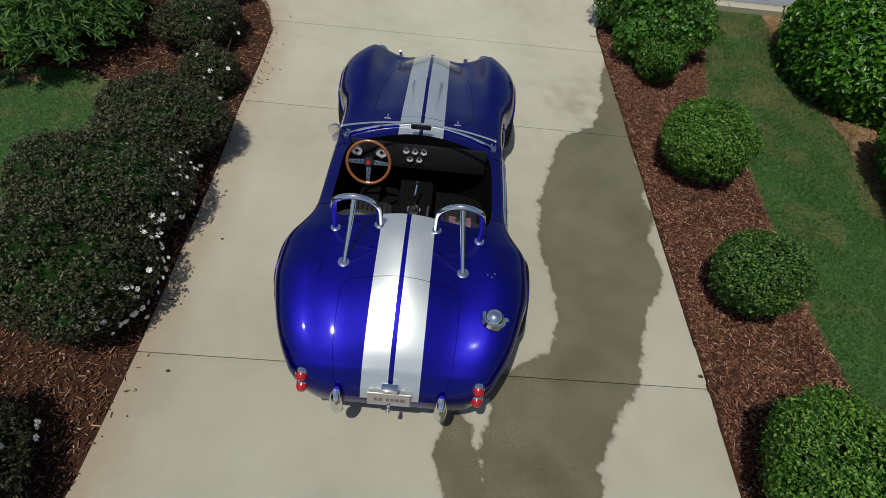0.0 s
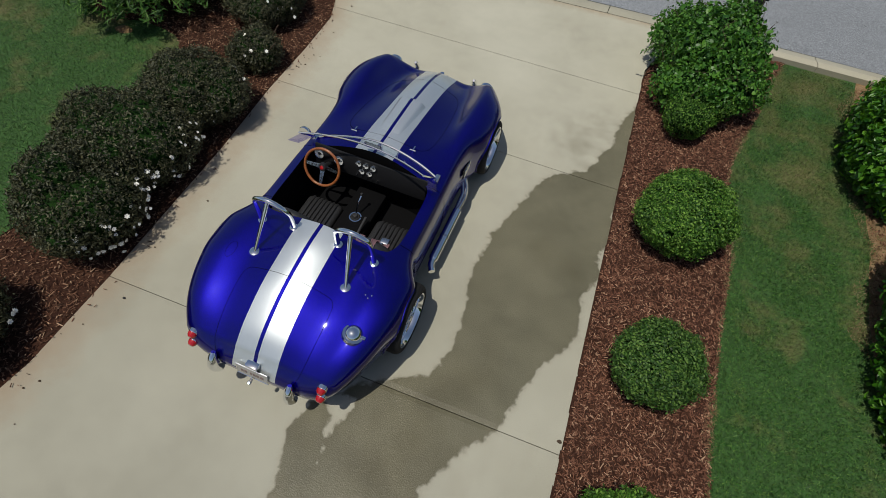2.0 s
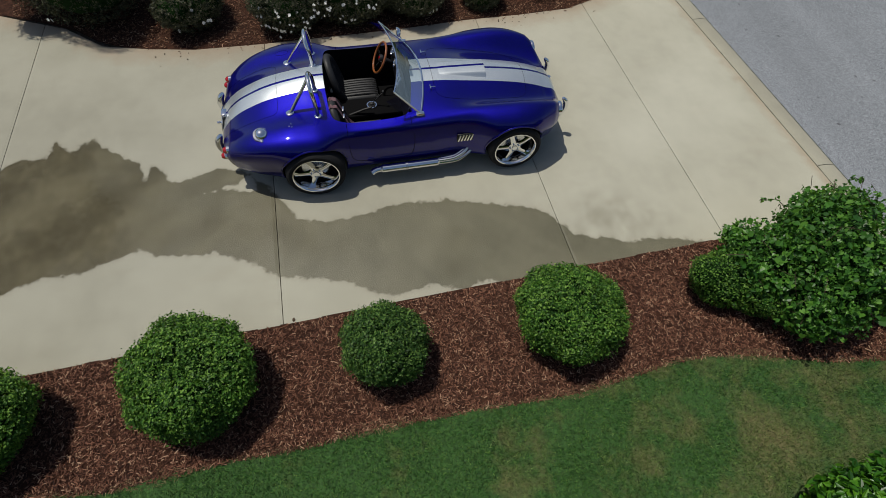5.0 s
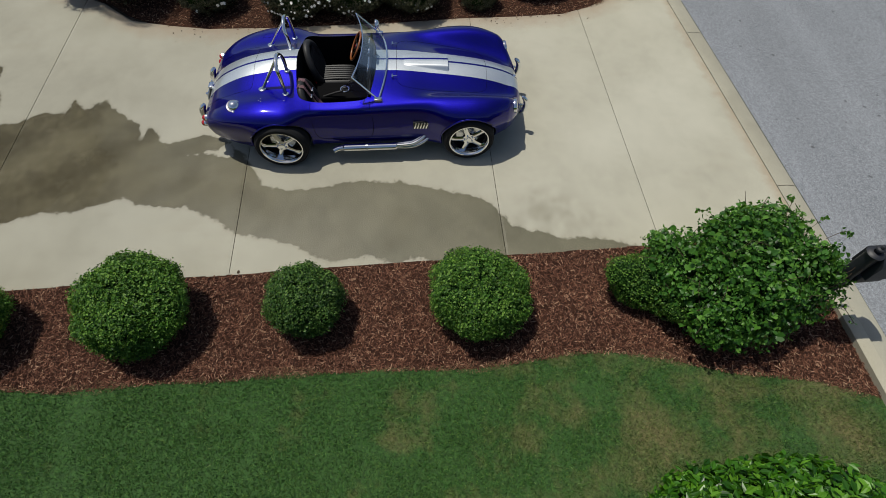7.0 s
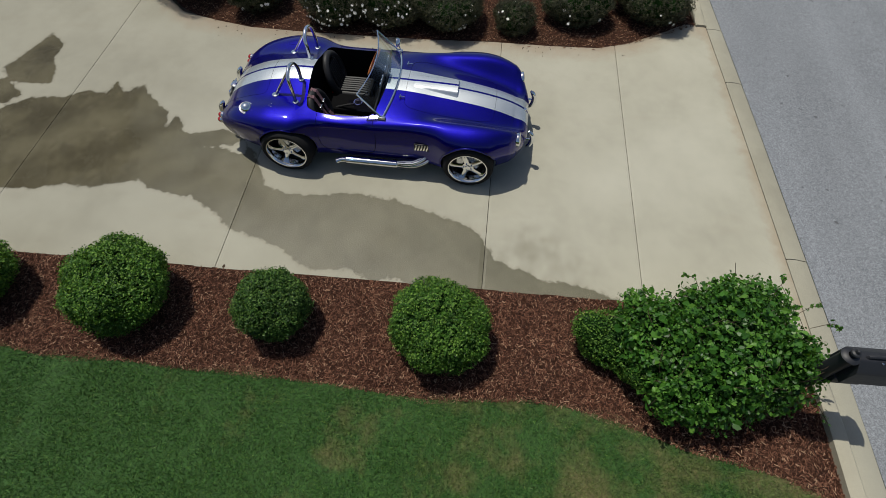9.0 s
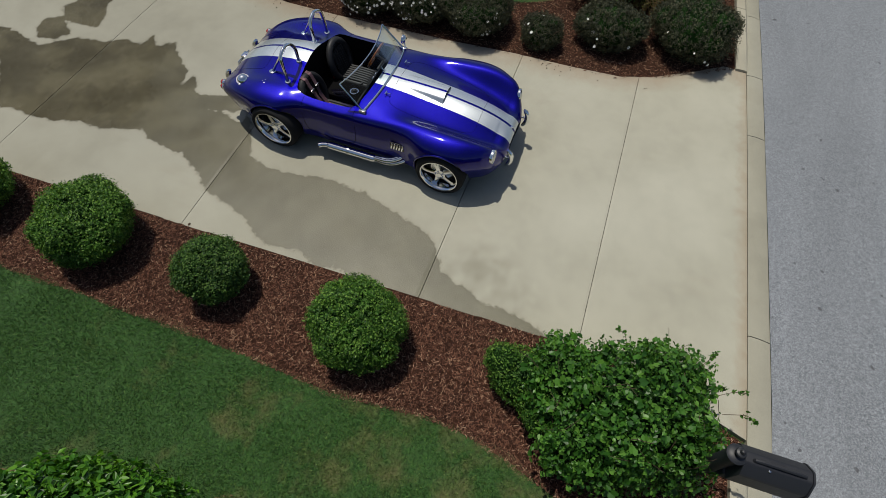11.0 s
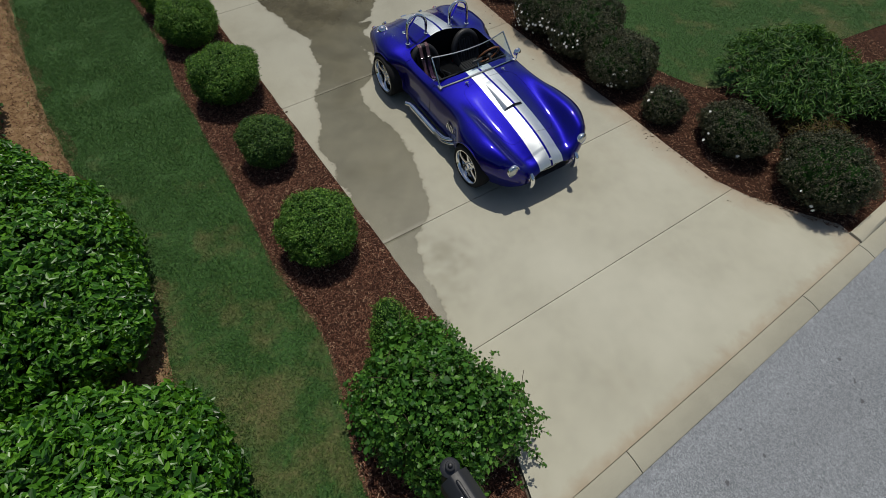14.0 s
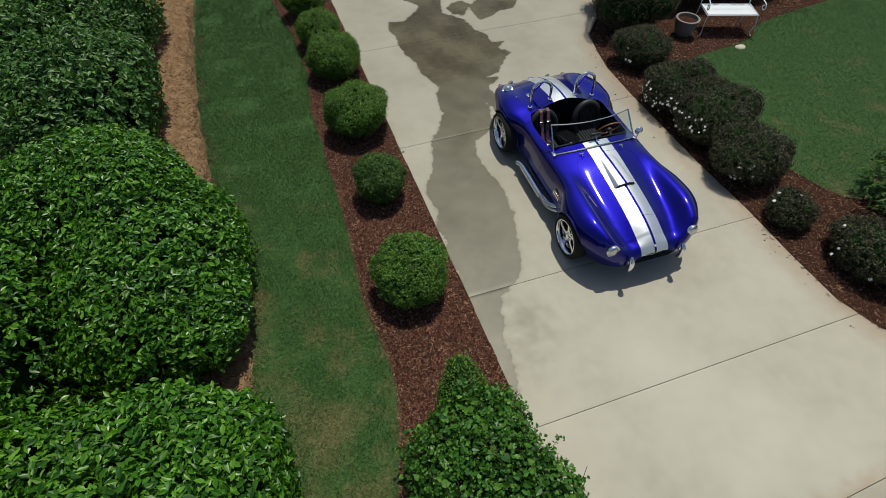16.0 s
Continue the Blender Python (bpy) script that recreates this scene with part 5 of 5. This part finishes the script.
part("frame", tube([(-0.155, -0.004, -0.065), (0.155, -0.004, -0.065), (0.155, -0.004, 0.065), (-0.155, -0.004, 0.065), (-0.155, -0.004, -0.065)], 0.005, 6), M_CHROME, plate)
lampbox = part("plate_lamp", slab(-0.055, 0.055, -0.965, -0.905, 0.515, 0.555, 0.012), M_CHROME, CAR, "chrome plate lamp")
part("boot_handle", lathe([(0.0, -0.03), (0.014, -0.028), (0.018, -0.01), (0.012, 0.0), (0.012, 0.02)], 16, "Y", at=(0, -1.02, 0.405)), M_CHROME, CAR)

# front: headlamps, indicators, bumper horns, grille bar
for s in (-1, 1):
    x, z, y = s * 0.568, 0.588, 2.848
    hl = part("headlamp", lathe([(0.086, -0.05), (0.092, -0.01), (0.094, 0.006), (0.090, 0.020), (0.082, 0.024), (0.078, 0.016)], 32, "Y", at=(0, 0, 0)), M_CHROME, CAR, "chrome headlamp rim")
    hl.matrix_basis = pose(x, y + 0.014, z - 0.004, 6, 0, -s * 5) @ Matrix.Scale(0.93, 4)
    part("lens", lathe([(0.079, 0.012), (0.07, 0.024), (0.045, 0.033), (0.02, 0.037), (0.0, 0.038)], 32, "Y"), M_LENS, hl, "pale ribbed glass lens")
    x, z = s * 0.545, 0.475
    y = 2.857
    tl = part("indicator", lathe([(0.038, -0.03), (0.040, 0.0), (0.034, 0.008), (0.032, 0.004)], 20, "Y", at=(x, y, z)), M_CHROME, CAR)
    part("lens", lathe([(0.032, 0.002), (0.024, 0.02), (0.0, 0.026)], 20, "Y", at=(x, y, z)), M_LENS, tl)
    x = s * 0.37
    hb = part("bumper_horn", tube(smooth_path([(x, 2.99, 0.55), (x, 3.035, 0.49), (x, 3.045, 0.42), (x, 3.03, 0.34), (x, 2.99, 0.28)], 4), [0.014, 0.02, 0.026, 0.030, 0.032, 0.033, 0.034, 0.034, 0.034, 0.033, 0.032, 0.031, 0.030, 0.028, 0.024, 0.02, 0.014], 12), M_CHROME, CAR, "chrome bumper horn")
    part("mount", tube([(x, 3.03, 0.42), (x, 2.85, 0.42)], 0.013, 8), M_CHROME, hb)
part("grille_bar", tube([(-0.24, 2.92, 0.405), (0, 2.94, 0.405), (0.24, 2.92, 0.405)], 0.006, 8), M_STEEL, CAR)
part("nose_badge", lathe([(0.0, 0.006), (0.024, 0.004), (0.026, -0.004)], 16, "Z", at=(0, 2.92, skin(0, 2.92))), M_CHROME, CAR)


# wheels
def wheel(y, z, x, r, width, s):
    w = new("wheel")
    w.parent = CAR
    w.matrix_basis = Matrix.Translation((s * x, y, z)) @ (Matrix.Rotation(math.pi, 4, "Z") if s < 0 else Matrix.Identity(4))
    h = width / 2
    rim = r - 0.076
    prof = [(rim, -h * 0.9), (rim + 0.02, -h), (r - 0.03, -h), (r - 0.008, -h + 0.02), (r, -h + 0.05), (r, h - 0.05), (r - 0.008, h - 0.02), (r - 0.03, h), (rim + 0.02, h), (rim + 0.004, h * 0.93)]
    part("tyre", lathe(prof, 64, "X"), M_RUBBER, w, "black low-profile tyre")
    part("rim", lathe([(rim + 0.004, h * 0.93), (rim + 0.006, h * 0.99), (rim - 0.006, h * 0.98), (rim - 0.016, h * 0.84), (rim - 0.022, h * 0.60), (rim - 0.026, h * 0.05)], 64, "X"), M_CHROME, w, "deep polished rim")
    part("brake_disc", lathe([(0.0, -0.03), (0.15, -0.03), (0.15, -0.045), (0.0, -0.045)], 40, "X"), M_STEEL, w)
    part("barrel", lathe([(0.0, -h * 0.55), (rim - 0.03, -h * 0.55), (rim - 0.0265, h * 0.05), (rim - 0.004, h * 0.0), (rim - 0.01, -h * 0.62), (0.0, -h * 0.62)], 48, "X"), M_BLACK, w)
    f = h * 0.60
    hub = part("hub", lathe([(0.0, f + 0.012), (0.03, f + 0.010), (0.034, f - 0.002), (0.072, f - 0.006), (0.078, f - 0.03), (0.0, f - 0.03)], 32, "X"), M_CHROME, w)
    for i in range(5):
        a = 2 * math.pi * i / 5 + 0.3
        sp = bmesh.new()
        ring = []
        for rad, half, fx, th in ((0.045, 0.034, f - 0.004, 0.03), (0.11, 0.026, f, 0.028), (0.18, 0.024, f - 0.004, 0.026), (rim - 0.018, 0.040, f - 0.012, 0.03)):
            ring.append([sp.verts.new(p) for p in ((fx - th, -half, rad), (fx - 0.008, -half, rad), (fx, -half * 0.45, rad), (fx, half * 0.45, rad), (fx - 0.008, half, rad), (fx - th, half, rad))])
        for p, q in zip(ring, ring[1:]):
            for j in range(6):
                sp.faces.new((p[j], p[(j + 1) % 6], q[(j + 1) % 6], q[j]))
        sp.faces.new(ring[0]), sp.faces.new(ring[-1][::-1])
        bmesh.ops.recalc_face_normals(sp, faces=sp.faces)
        sp.transform(Matrix.Rotation(a, 4, "X"))
        part("spoke", sp, M_CHROME, w, sharp=30)
        a += math.pi / 5
        part("lug_nut", lathe([(0.0, f + 0.016), (0.009, f + 0.014), (0.010, f - 0.01)], 8, "X", at=(0, 0.052 * math.sin(a), 0.052 * math.cos(a))), M_STEEL, hub)
    return w


for s in (-1, 1):
    wheel(0.0, 0.325, 0.802, 0.325, 0.26, s)
    wheel(2.286, 0.315, 0.785, 0.315, 0.215, s)
    for y, z, x, r, arch in WHEELS:
        pts = []
        for a in np.linspace(radians(-12), radians(192), 40):
            yy, zz = y + math.cos(a) * arch, z + math.sin(a) * arch
            pts.append(Vector((s * (flank(yy, zz) - 0.004), yy, zz)))
        part("arch_lip", tube(pts, 0.011, 8), M_PAINT, body)

# side exhausts and louvres
for s in (-1, 1):
    ex = new("side_exhaust")
    ex.parent = CAR
    x = s * 0.818
    part("muffler", tube([(x, 0.72, 0.20), (x, 0.735, 0.20), (x, 1.38, 0.205), (x, 1.395, 0.205)], [0.036, 0.047, 0.047, 0.036], 16), M_CHROME, ex, "polished side muffler")
    part("tip", tube(smooth_path([(x, 0.73, 0.20), (x + s * 0.01, 0.66, 0.20), (x + s * 0.045, 0.60, 0.195)], 4), 0.034, 14), M_CHROME, ex, "angled chrome tail pipe")
    part("band", tube([(x, 1.0, 0.202), (x, 1.03, 0.202)], 0.050, 16), M_STEEL, ex)
    for i, dz in enumerate((0.03, -0.01)):
        for j, dx in enumerate((0.0, -0.03)):
            p = [(x + s * (dx * 0.4), 1.36, 0.205 + dz * 0.6), (x + s * (0.012 + dx), 1.50, 0.21 + dz), (x + s * (0.004 + dx), 1.60 + 0.03 * i, 0.225 + dz), (x - s * 0.05 + s * dx, 1.72 + 0.04 * i, 0.265 + dz), (x - s * 0.13, 1.78 + 0.05 * i, 0.31 + dz)]
            part("header_pipe", tube(smooth_path(p, 5), 0.021, 10), M_STEEL, ex)
    lou = part("louvre_panel", slab(-0.095, 0.095, -0.006, 0.004, -0.055, 0.055, 0.004), M_BLACK, CAR, "dark side vent with chrome slats")
    lou.matrix_basis = Matrix.Translation((s * (flank(1.70, 0.50) + 0.006), 1.70, 0.50)) @ Matrix.Rotation(s * -math.pi / 2, 4, "Z")
    for i in range(5):
        sl = slab(-0.009, 0.009, -0.014, 0.002, -0.047, 0.047, 0.003)
        sl.transform(Matrix.Translation((-0.07 + 0.035 * i, 0, 0)) @ Matrix.Rotation(radians(14), 4, "Y"))
        sl.transform(Matrix.Rotation(math.pi, 4, "Z"))
        part("slat", sl, M_CHROME, lou)

# cabin
dash = part("dashboard", slab(-0.58, 0.58, -0.012, 0.012, -0.13, 0.10, 0.008), M_DASH, CAR, "black vinyl dashboard")
dash.matrix_basis = pose(0, 1.085, 0.735, -12)
for x, z, r in ((-0.53, 0.0, 0.05), (-0.32, 0.0, 0.05), (-0.11, 0.045, 0.030), (-0.035, 0.045, 0.030), (0.04, 0.045, 0.030), (-0.075, -0.03, 0.030), (0.005, -0.03, 0.030)):
    yy = -0.013
    gg = part("gauge", lathe([(r * 0.86, -0.006), (r * 0.95, -0.016), (r, -0.010), (r, 0.01)], 24, "Y", at=(x, yy, z)), M_CHROME, dash)
    part("dial", lathe([(0.0, -0.004), (r * 0.88, -0.004), (r * 0.88, 0.005)], 24, "Y", at=(x, yy, z)), M_DIAL, gg, "white dial face")
    part("needle", slab(x - 0.002, x + r * 0.6, yy - 0.008, yy - 0.005, z - 0.002, z + 0.002), M_BLACK, gg, smooth=False)
    part("dial_hub", lathe([(0.0, -0.009), (r * 0.32, -0.008), (r * 0.32, -0.003)], 16, "Y", at=(x, yy, z)), M_BLACK, gg)
for x in (-0.13, -0.075, -0.02, 0.035, 0.09):
    part("switch", lathe([(0.0, -0.028), (0.007, -0.026), (0.007, -0.01)], 10, "Y", at=(x, 0.0, -0.085)), M_CHROME, dash)
wheel_m = pose(-0.405, 0.90, 0.765, 62, 0, 0)
sw = part("steering_wheel", bmesh.new(), M_WOOD, CAR, "varnished wood rim with three metal spokes")
bm = bmesh.new()
ringpts = [(0.178 * math.cos(a), 0.178 * math.sin(a), 0) for a in np.linspace(0, 2 * math.pi, 49)]
tube_into(bm, ringpts, 0.0135, 10, False)
bm.to_mesh(sw.data)
bm.free()
sw.data.polygons.foreach_set("use_smooth", [True] * len(sw.data.polygons))
sw.matrix_basis = wheel_m
for a in (-90, 0, 180):
    d = Vector((math.cos(radians(a)), math.sin(radians(a)), 0))
    side = Vector((-d.y, d.x, 0))
    bm = bmesh.new()
    lo_ = [bm.verts.new(p) for p in (d * 0.03 + side * 0.022 + Vector((0, 0, -0.02)), d * 0.03 - side * 0.022 + Vector((0, 0, -0.02)), d * 0.182 - side * 0.013, d * 0.182 + side * 0.013)]
    bm.faces.new(lo_)
    bmesh.ops.solidify(bm, geom=bm.faces[:], thickness=0.004)
    part("spoke", bm, M_STEEL, sw, smooth=False)
    for k in (0.07, 0.105, 0.14):
        part("spoke_slot", lathe([(0.0, 0.002), (0.006, 0.002), (0.006, -0.002)], 10, "Z", at=d * k + Vector((0, 0, 0.003 - 0.02 * (0.18 - k) / 0.15))), M_BLACK, sw)
hubp = part("hub", lathe([(0.0, 0.008), (0.034, 0.004), (0.042, -0.012), (0.042, -0.03), (0.0, -0.03)], 24, "Z"), M_BLACK, sw)
part("emblem", lathe([(0.0, 0.011), (0.018, 0.010), (0.019, 0.004)], 20, "Z"), M_RED, hubp, "red centre emblem")
part("column", tube([(0, 0, -0.03), (0, 0, -0.26)], 0.022, 12), M_BLACK, sw)
tun = part("transmission_tunnel", slab(-0.155, 0.155, 0.22, 1.12, 0.24, 0.415, 0.03), M_CARPET, CAR, "black carpeted tunnel")
gait = part("gear_lever", tube(smooth_path([(0.0, 0.73, 0.42), (0.0, 0.80, 0.53), (0.01, 0.87, 0.60)], 4), 0.008, 8), M_CHROME, CAR, "chrome gear lever")
part("gaiter_ring", lathe([(0.048, 0.012), (0.060, 0.012), (0.064, 0.0), (0.046, 0.0)], 28, "Z", at=(0, 0.73, 0.418)), M_CHROME, gait)
part("gaiter", lathe([(0.048, 0.006), (0.036, 0.02), (0.030, 0.018), (0.02, 0.04), (0.0, 0.045)], 20, "Z", at=(0, 0.73, 0.418)), M_LEATHER, gait)
part("knob", lathe([(0.0, 0.018), (0.012, 0.014), (0.017, 0.0), (0.012, -0.014), (0.0, -0.016)], 16, "Z", at=(0.01, 0.875, 0.61)), M_BLACK, gait)
for s in (-1, 1):
    seat = new("seat")
    seat.parent = CAR
    cx = s * 0.375
    part("cushion", slab(cx - 0.19, cx + 0.19, 0.36, 0.84, 0.25, 0.385, 0.05, 4), M_LEATHER, seat, "black leather seat cushion")
    for i in range(7):
        x = cx - 0.125 + 0.042 * i
        part("flute", tube(smooth_path([(x, 0.42, 0.388), (x, 0.60, 0.394), (x, 0.77, 0.388), (x, 0.825, 0.362)], 3), 0.019, 8), M_LEATHER, seat)
    outline = [(cx + 0.215 * math.cos(a) * (1 if abs(math.cos(a)) > 0.3 else 1), 0.55 + (0.255 * math.sin(a) if math.sin(a) > 0 else 0.25 * math.sin(a))) for a in np.linspace(0, 2 * math.pi, 33)[:-1]]
    back_me = bmesh.new()
    pts = [(x, 0.415 - 0.15 * (z - 0.35) / 0.5, z) for x, z in outline]
    tube_into(back_me, pts + [pts[0]], 0.048, 12, False)
    rim_ob = part("bolster", back_me, M_LEATHER, seat, "rounded black bolster")
    bm = bmesh.new()
    bm.faces.new([bm.verts.new((p[0], p[1] - 0.005, p[2])) for p in pts])
    r = bmesh.ops.extrude_face_region(bm, geom=bm.faces[:])
    bmesh.ops.translate(bm, vec=(0, -0.05, 0), verts=[g for g in r["geom"] if isinstance(g, bmesh.types.BMVert)])
    part("backrest", bm, M_LEATHER, seat, "black leather backrest")
    for i in range(6):
        x = cx - 0.11 + 0.044 * i
        part("flute", tube(smooth_path([(x, 0.43, 0.38), (x, 0.390, 0.5), (x, 0.345, 0.64), (x, 0.318, 0.73)], 3), 0.02, 8), M_LEATHER, seat)
harness = new("harness")
harness.parent = CAR
for dx in (-0.06, 0.055):
    bm = bmesh.new()
    a = []
    for y, z in ((0.20, 0.80), (0.245, 0.852), (0.31, 0.835), (0.350, 0.73), (0.405, 0.57), (0.50, 0.43), (0.56, 0.422)):
        w = 0.026
        a.append([bm.verts.new((0.375 + dx * (1 if z > 0.6 else 0.7) - w, y + 0.02, z)), bm.verts.new((0.375 + dx * (1 if z > 0.6 else 0.7) + w, y + 0.02, z))])
    for p, q in zip(a, a[1:]):
        bm.faces.new((p[0], p[1], q[1], q[0]))
    bmesh.ops.solidify(bm, geom=bm.faces[:], thickness=0.004)
    part("strap", bm, M_STRAP, harness, "faded pink-grey webbing strap")
    part("adjuster", slab(0.375 + dx - 0.032, 0.375 + dx + 0.032, 0.382, 0.402, 0.66, 0.70, 0.004), M_STEEL, harness)
part("buckle", slab(0.34, 0.42, 0.56, 0.63, 0.415, 0.435, 0.008), M_STEEL, harness)
bm = tube(smooth_path([(-0.13, 0.36, 0.415), (-0.16, 0.34, 0.43), (-0.18, 0.37, 0.44)], 3), 0.012, 8)
part("release_tab", bm, M_RED, harness)
part("release_tab", slab(0.545, 0.575, 0.26, 0.31, 0.50, 0.56, 0.006), M_RED, harness)
part("hand_brake", tube([(0.11, 0.45, 0.40), (0.12, 0.62, 0.47), (0.125, 0.72, 0.50)], 0.014, 10), M_BLACK, CAR)


# ---- mailbox ----
mb = thing("mailbox", "black metal mailbox on a post inside the vine", "mailbox", pose(3.10, 5.545, 0, 0, 0, 3))
part("post", lathe([(0.0, -0.05), (0.06, -0.05), (0.06, 1.28), (0.0, 1.28)], 24, "Z"), M_BOXBLACK, mb, "round black post")
part("post_cap", lathe([(0.06, 1.27), (0.074, 1.275), (0.076, 1.29), (0.06, 1.305), (0.03, 1.31)], 24, "Z"), M_BOXBLACK, mb)
part("finial", lathe([(0.020, 1.30), (0.018, 1.325), (0.034, 1.335), (0.039, 1.347), (0.034, 1.358), (0.018, 1.364), (0.018, 1.378), (0.012, 1.39), (0.0, 1.395)], 20, "Z"), M_BOXBLACK, mb)
prof = [(-0.118, 1.0), (-0.118, 1.20), (-0.110, 1.225), (-0.045, 1.30), (-0.03, 1.308), (0.03, 1.308), (0.045, 1.30), (0.110, 1.225), (0.118, 1.20), (0.118, 1.0)]
bm = bmesh.new()
a = [bm.verts.new((x, 0.05, z)) for x, z in prof]
b = [bm.verts.new((x, 0.51, z)) for x, z in prof]
for i in range(len(prof)):
    j = (i + 1) % len(prof)
    bm.faces.new((a[i], b[i], b[j], a[j]))
bm.faces.new(a), bm.faces.new(b[::-1])
bmesh.ops.recalc_face_normals(bm, faces=bm.faces)
bmesh.ops.bevel(bm, geom=bm.edges[:], offset=0.003, segments=1, affect="EDGES")
part("box", bm, M_BOXBLACK, mb, "black box with sloped shoulders", sharp=25)
bm = bmesh.new()
a = [bm.verts.new((x * 1.04, 0.51, 1.15 + (z - 1.15) * 1.03)) for x, z in prof]
f = bm.faces.new(a)
r = bmesh.ops.extrude_face_region(bm, geom=[f])
bmesh.ops.translate(bm, vec=(0, 0.014, 0), verts=[g for g in r["geom"] if isinstance(g, bmesh.types.BMVert)])
bmesh.ops.recalc_face_normals(bm, faces=bm.faces)
lid = part("door", bm, M_BOXBLACK, mb)
part("knob", lathe([(0.0, 0.03), (0.012, 0.026), (0.012, 0.014), (0.006, 0.0)], 12, "Y", at=(0, 0.522, 1.22)), M_STEEL, lid)
part("flag", tube(smooth_path([(0.012, 0.12, 1.30), (0.012, 0.14, 1.325), (0.012, 0.43, 1.325), (0.012, 0.45, 1.30)], 4), 0.014, 8), M_BOXBLACK, mb)
part("flag_pivot", lathe([(0.0, 0.010), (0.009, 0.008), (0.010, 0.0)], 12, "Z", at=(0.05, 0.22, 1.295)), M_STEEL, mb)
part("paper_holder", slab(-0.085, 0.085, 0.04, 0.30, 0.89, 1.0, 0.012), M_BOXBLACK, mb)
part("bracket", tube(smooth_path([(0, 0.05, 0.68), (0, 0.14, 0.74), (0, 0.24, 0.89)], 5), 0.014, 8), M_BOXBLACK, mb)

# ---- bench and pot ----
bench = thing("garden_bench", "white wrought iron garden bench with scrolled back", "bench", pose(-5.015, -2.18, 0, 0, 0, -16.7) @ Matrix.Diagonal((0.84, 0.95, 1, 1)))
for i in range(9):
    y = -0.21 + 0.052 * i
    part("seat_slat", slab(-0.60, 0.60, y - 0.024, y + 0.024, 0.425, 0.44, 0.004, 1), M_WHITE_IRON, bench)
part("seat_frame", tube([(-0.62, -0.25, 0.425), (0.62, -0.25, 0.425), (0.62, 0.25, 0.425), (-0.62, 0.25, 0.425), (-0.62, -0.25, 0.425)], 0.012, 8), M_WHITE_IRON, bench)
for s in (-1, 1):
    part("front_leg", tube(smooth_path([(s * 0.60, 0.24, 0.425), (s * 0.63, 0.27, 0.22), (s * 0.60, 0.24, 0.06), (s * 0.64, 0.28, 0.0)], 5), 0.012, 8), M_WHITE_IRON, bench)
    part("back_leg", tube(smooth_path([(s * 0.60, -0.33, 0.88), (s * 0.60, -0.26, 0.43), (s * 0.61, -0.28, 0.2), (s * 0.63, -0.33, 0.0)], 5), 0.012, 8), M_WHITE_IRON, bench)
    part("arm_rest", tube(smooth_path([(s * 0.60, -0.30, 0.66), (s * 0.63, 0.0, 0.68), (s * 0.66, 0.22, 0.66), (s * 0.67, 0.28, 0.58), (s * 0.66, 0.22, 0.53), (s * 0.65, 0.17, 0.58), (s * 0.655, 0.21, 0.61)], 5), 0.012, 8), M_WHITE_IRON, bench)
part("back_rail", tube(smooth_path([(-0.60, -0.33, 0.88), (-0.3, -0.34, 0.93), (0, -0.34, 0.90), (0.3, -0.34, 0.93), (0.60, -0.33, 0.88)], 6), 0.012, 8), M_WHITE_IRON, bench)
part("back_rail", tube([(-0.60, -0.28, 0.52), (0.60, -0.28, 0.52)], 0.010, 8), M_WHITE_IRON, bench)
for cx in (-0.42, -0.22, 0.22, 0.42):
    d = 1 if cx < 0 else -1
    pts = [(cx + d * (0.02 + 0.075 * t) * math.cos(t * 9.5), -0.285 - 0.05 * t, 0.70 + 0.02 + (0.02 + 0.105 * t) * math.sin(t * 9.5)) for t in np.linspace(0, 1, 40)]
    part("scroll", tube(pts, 0.008, 6), M_WHITE_IRON, bench)
pot = thing("flower_pot", "round grey stone pot under the shrub", "pot", pose(-4.12, -2.24, 0))
part("bowl", lathe([(0.12, 0.0), (0.17, 0.05), (0.21, 0.20), (0.22, 0.30), (0.245, 0.33), (0.24, 0.36), (0.20, 0.36), (0.19, 0.28), (0.0, 0.27)], 32, "Z"), M_POT, pot)
part("soil", lathe([(0.0, 0.31), (0.1, 0.315), (0.195, 0.30)], 20, "Z"), M_MULCH_SOIL, pot)

# ---- small ground things ----
def pebble(x, y, r, mat, label, name="stone", flat=0.35, seed=0):
    bm = bmesh.new()
    bmesh.ops.create_icosphere(bm, subdivisions=2, radius=1)
    for v in bm.verts:
        k = 1 + 0.25 * noise.noise(v.co * 1.3 + Vector((seed, 0, 0)))
        v.co = Vector((x + v.co.x * r * k, y + v.co.y * r * 0.7 * k, 0.004 + max(-0.5, v.co.z) * r * flat))
    return tagged(part(name, bm, mat), label, name)


pebble(-4.97, -1.47, 0.12, M_STONE, "flat pale stone set in the lawn", "stone", 0.25)
pebble(-4.60, 2.46, 0.13, M_CLAY, "bare patch of dry soil in the lawn", "soil_patch", 0.12, 4)
pebble(2.36, -0.36, 0.022, M_BARK, "dried brown leaf scrap on the concrete", "dry_leaf", 0.5, 2)
pebble(-1.75, -0.76, 0.016, M_BLACK, "small dark seed on the concrete", "seed", 0.6, 3)
rng = np.random.default_rng(77)
for i in range(26):
    y = rng.uniform(-2.6, 4.6)
    x = drive_left(y) + abs(rng.normal(0, 0.22)) + 0.03
    s = rng.uniform(0.006, 0.014)
    pebble(x, y, s, M_BARK, "tiny bark crumb on the concrete", "bark_crumb", 0.5, i)
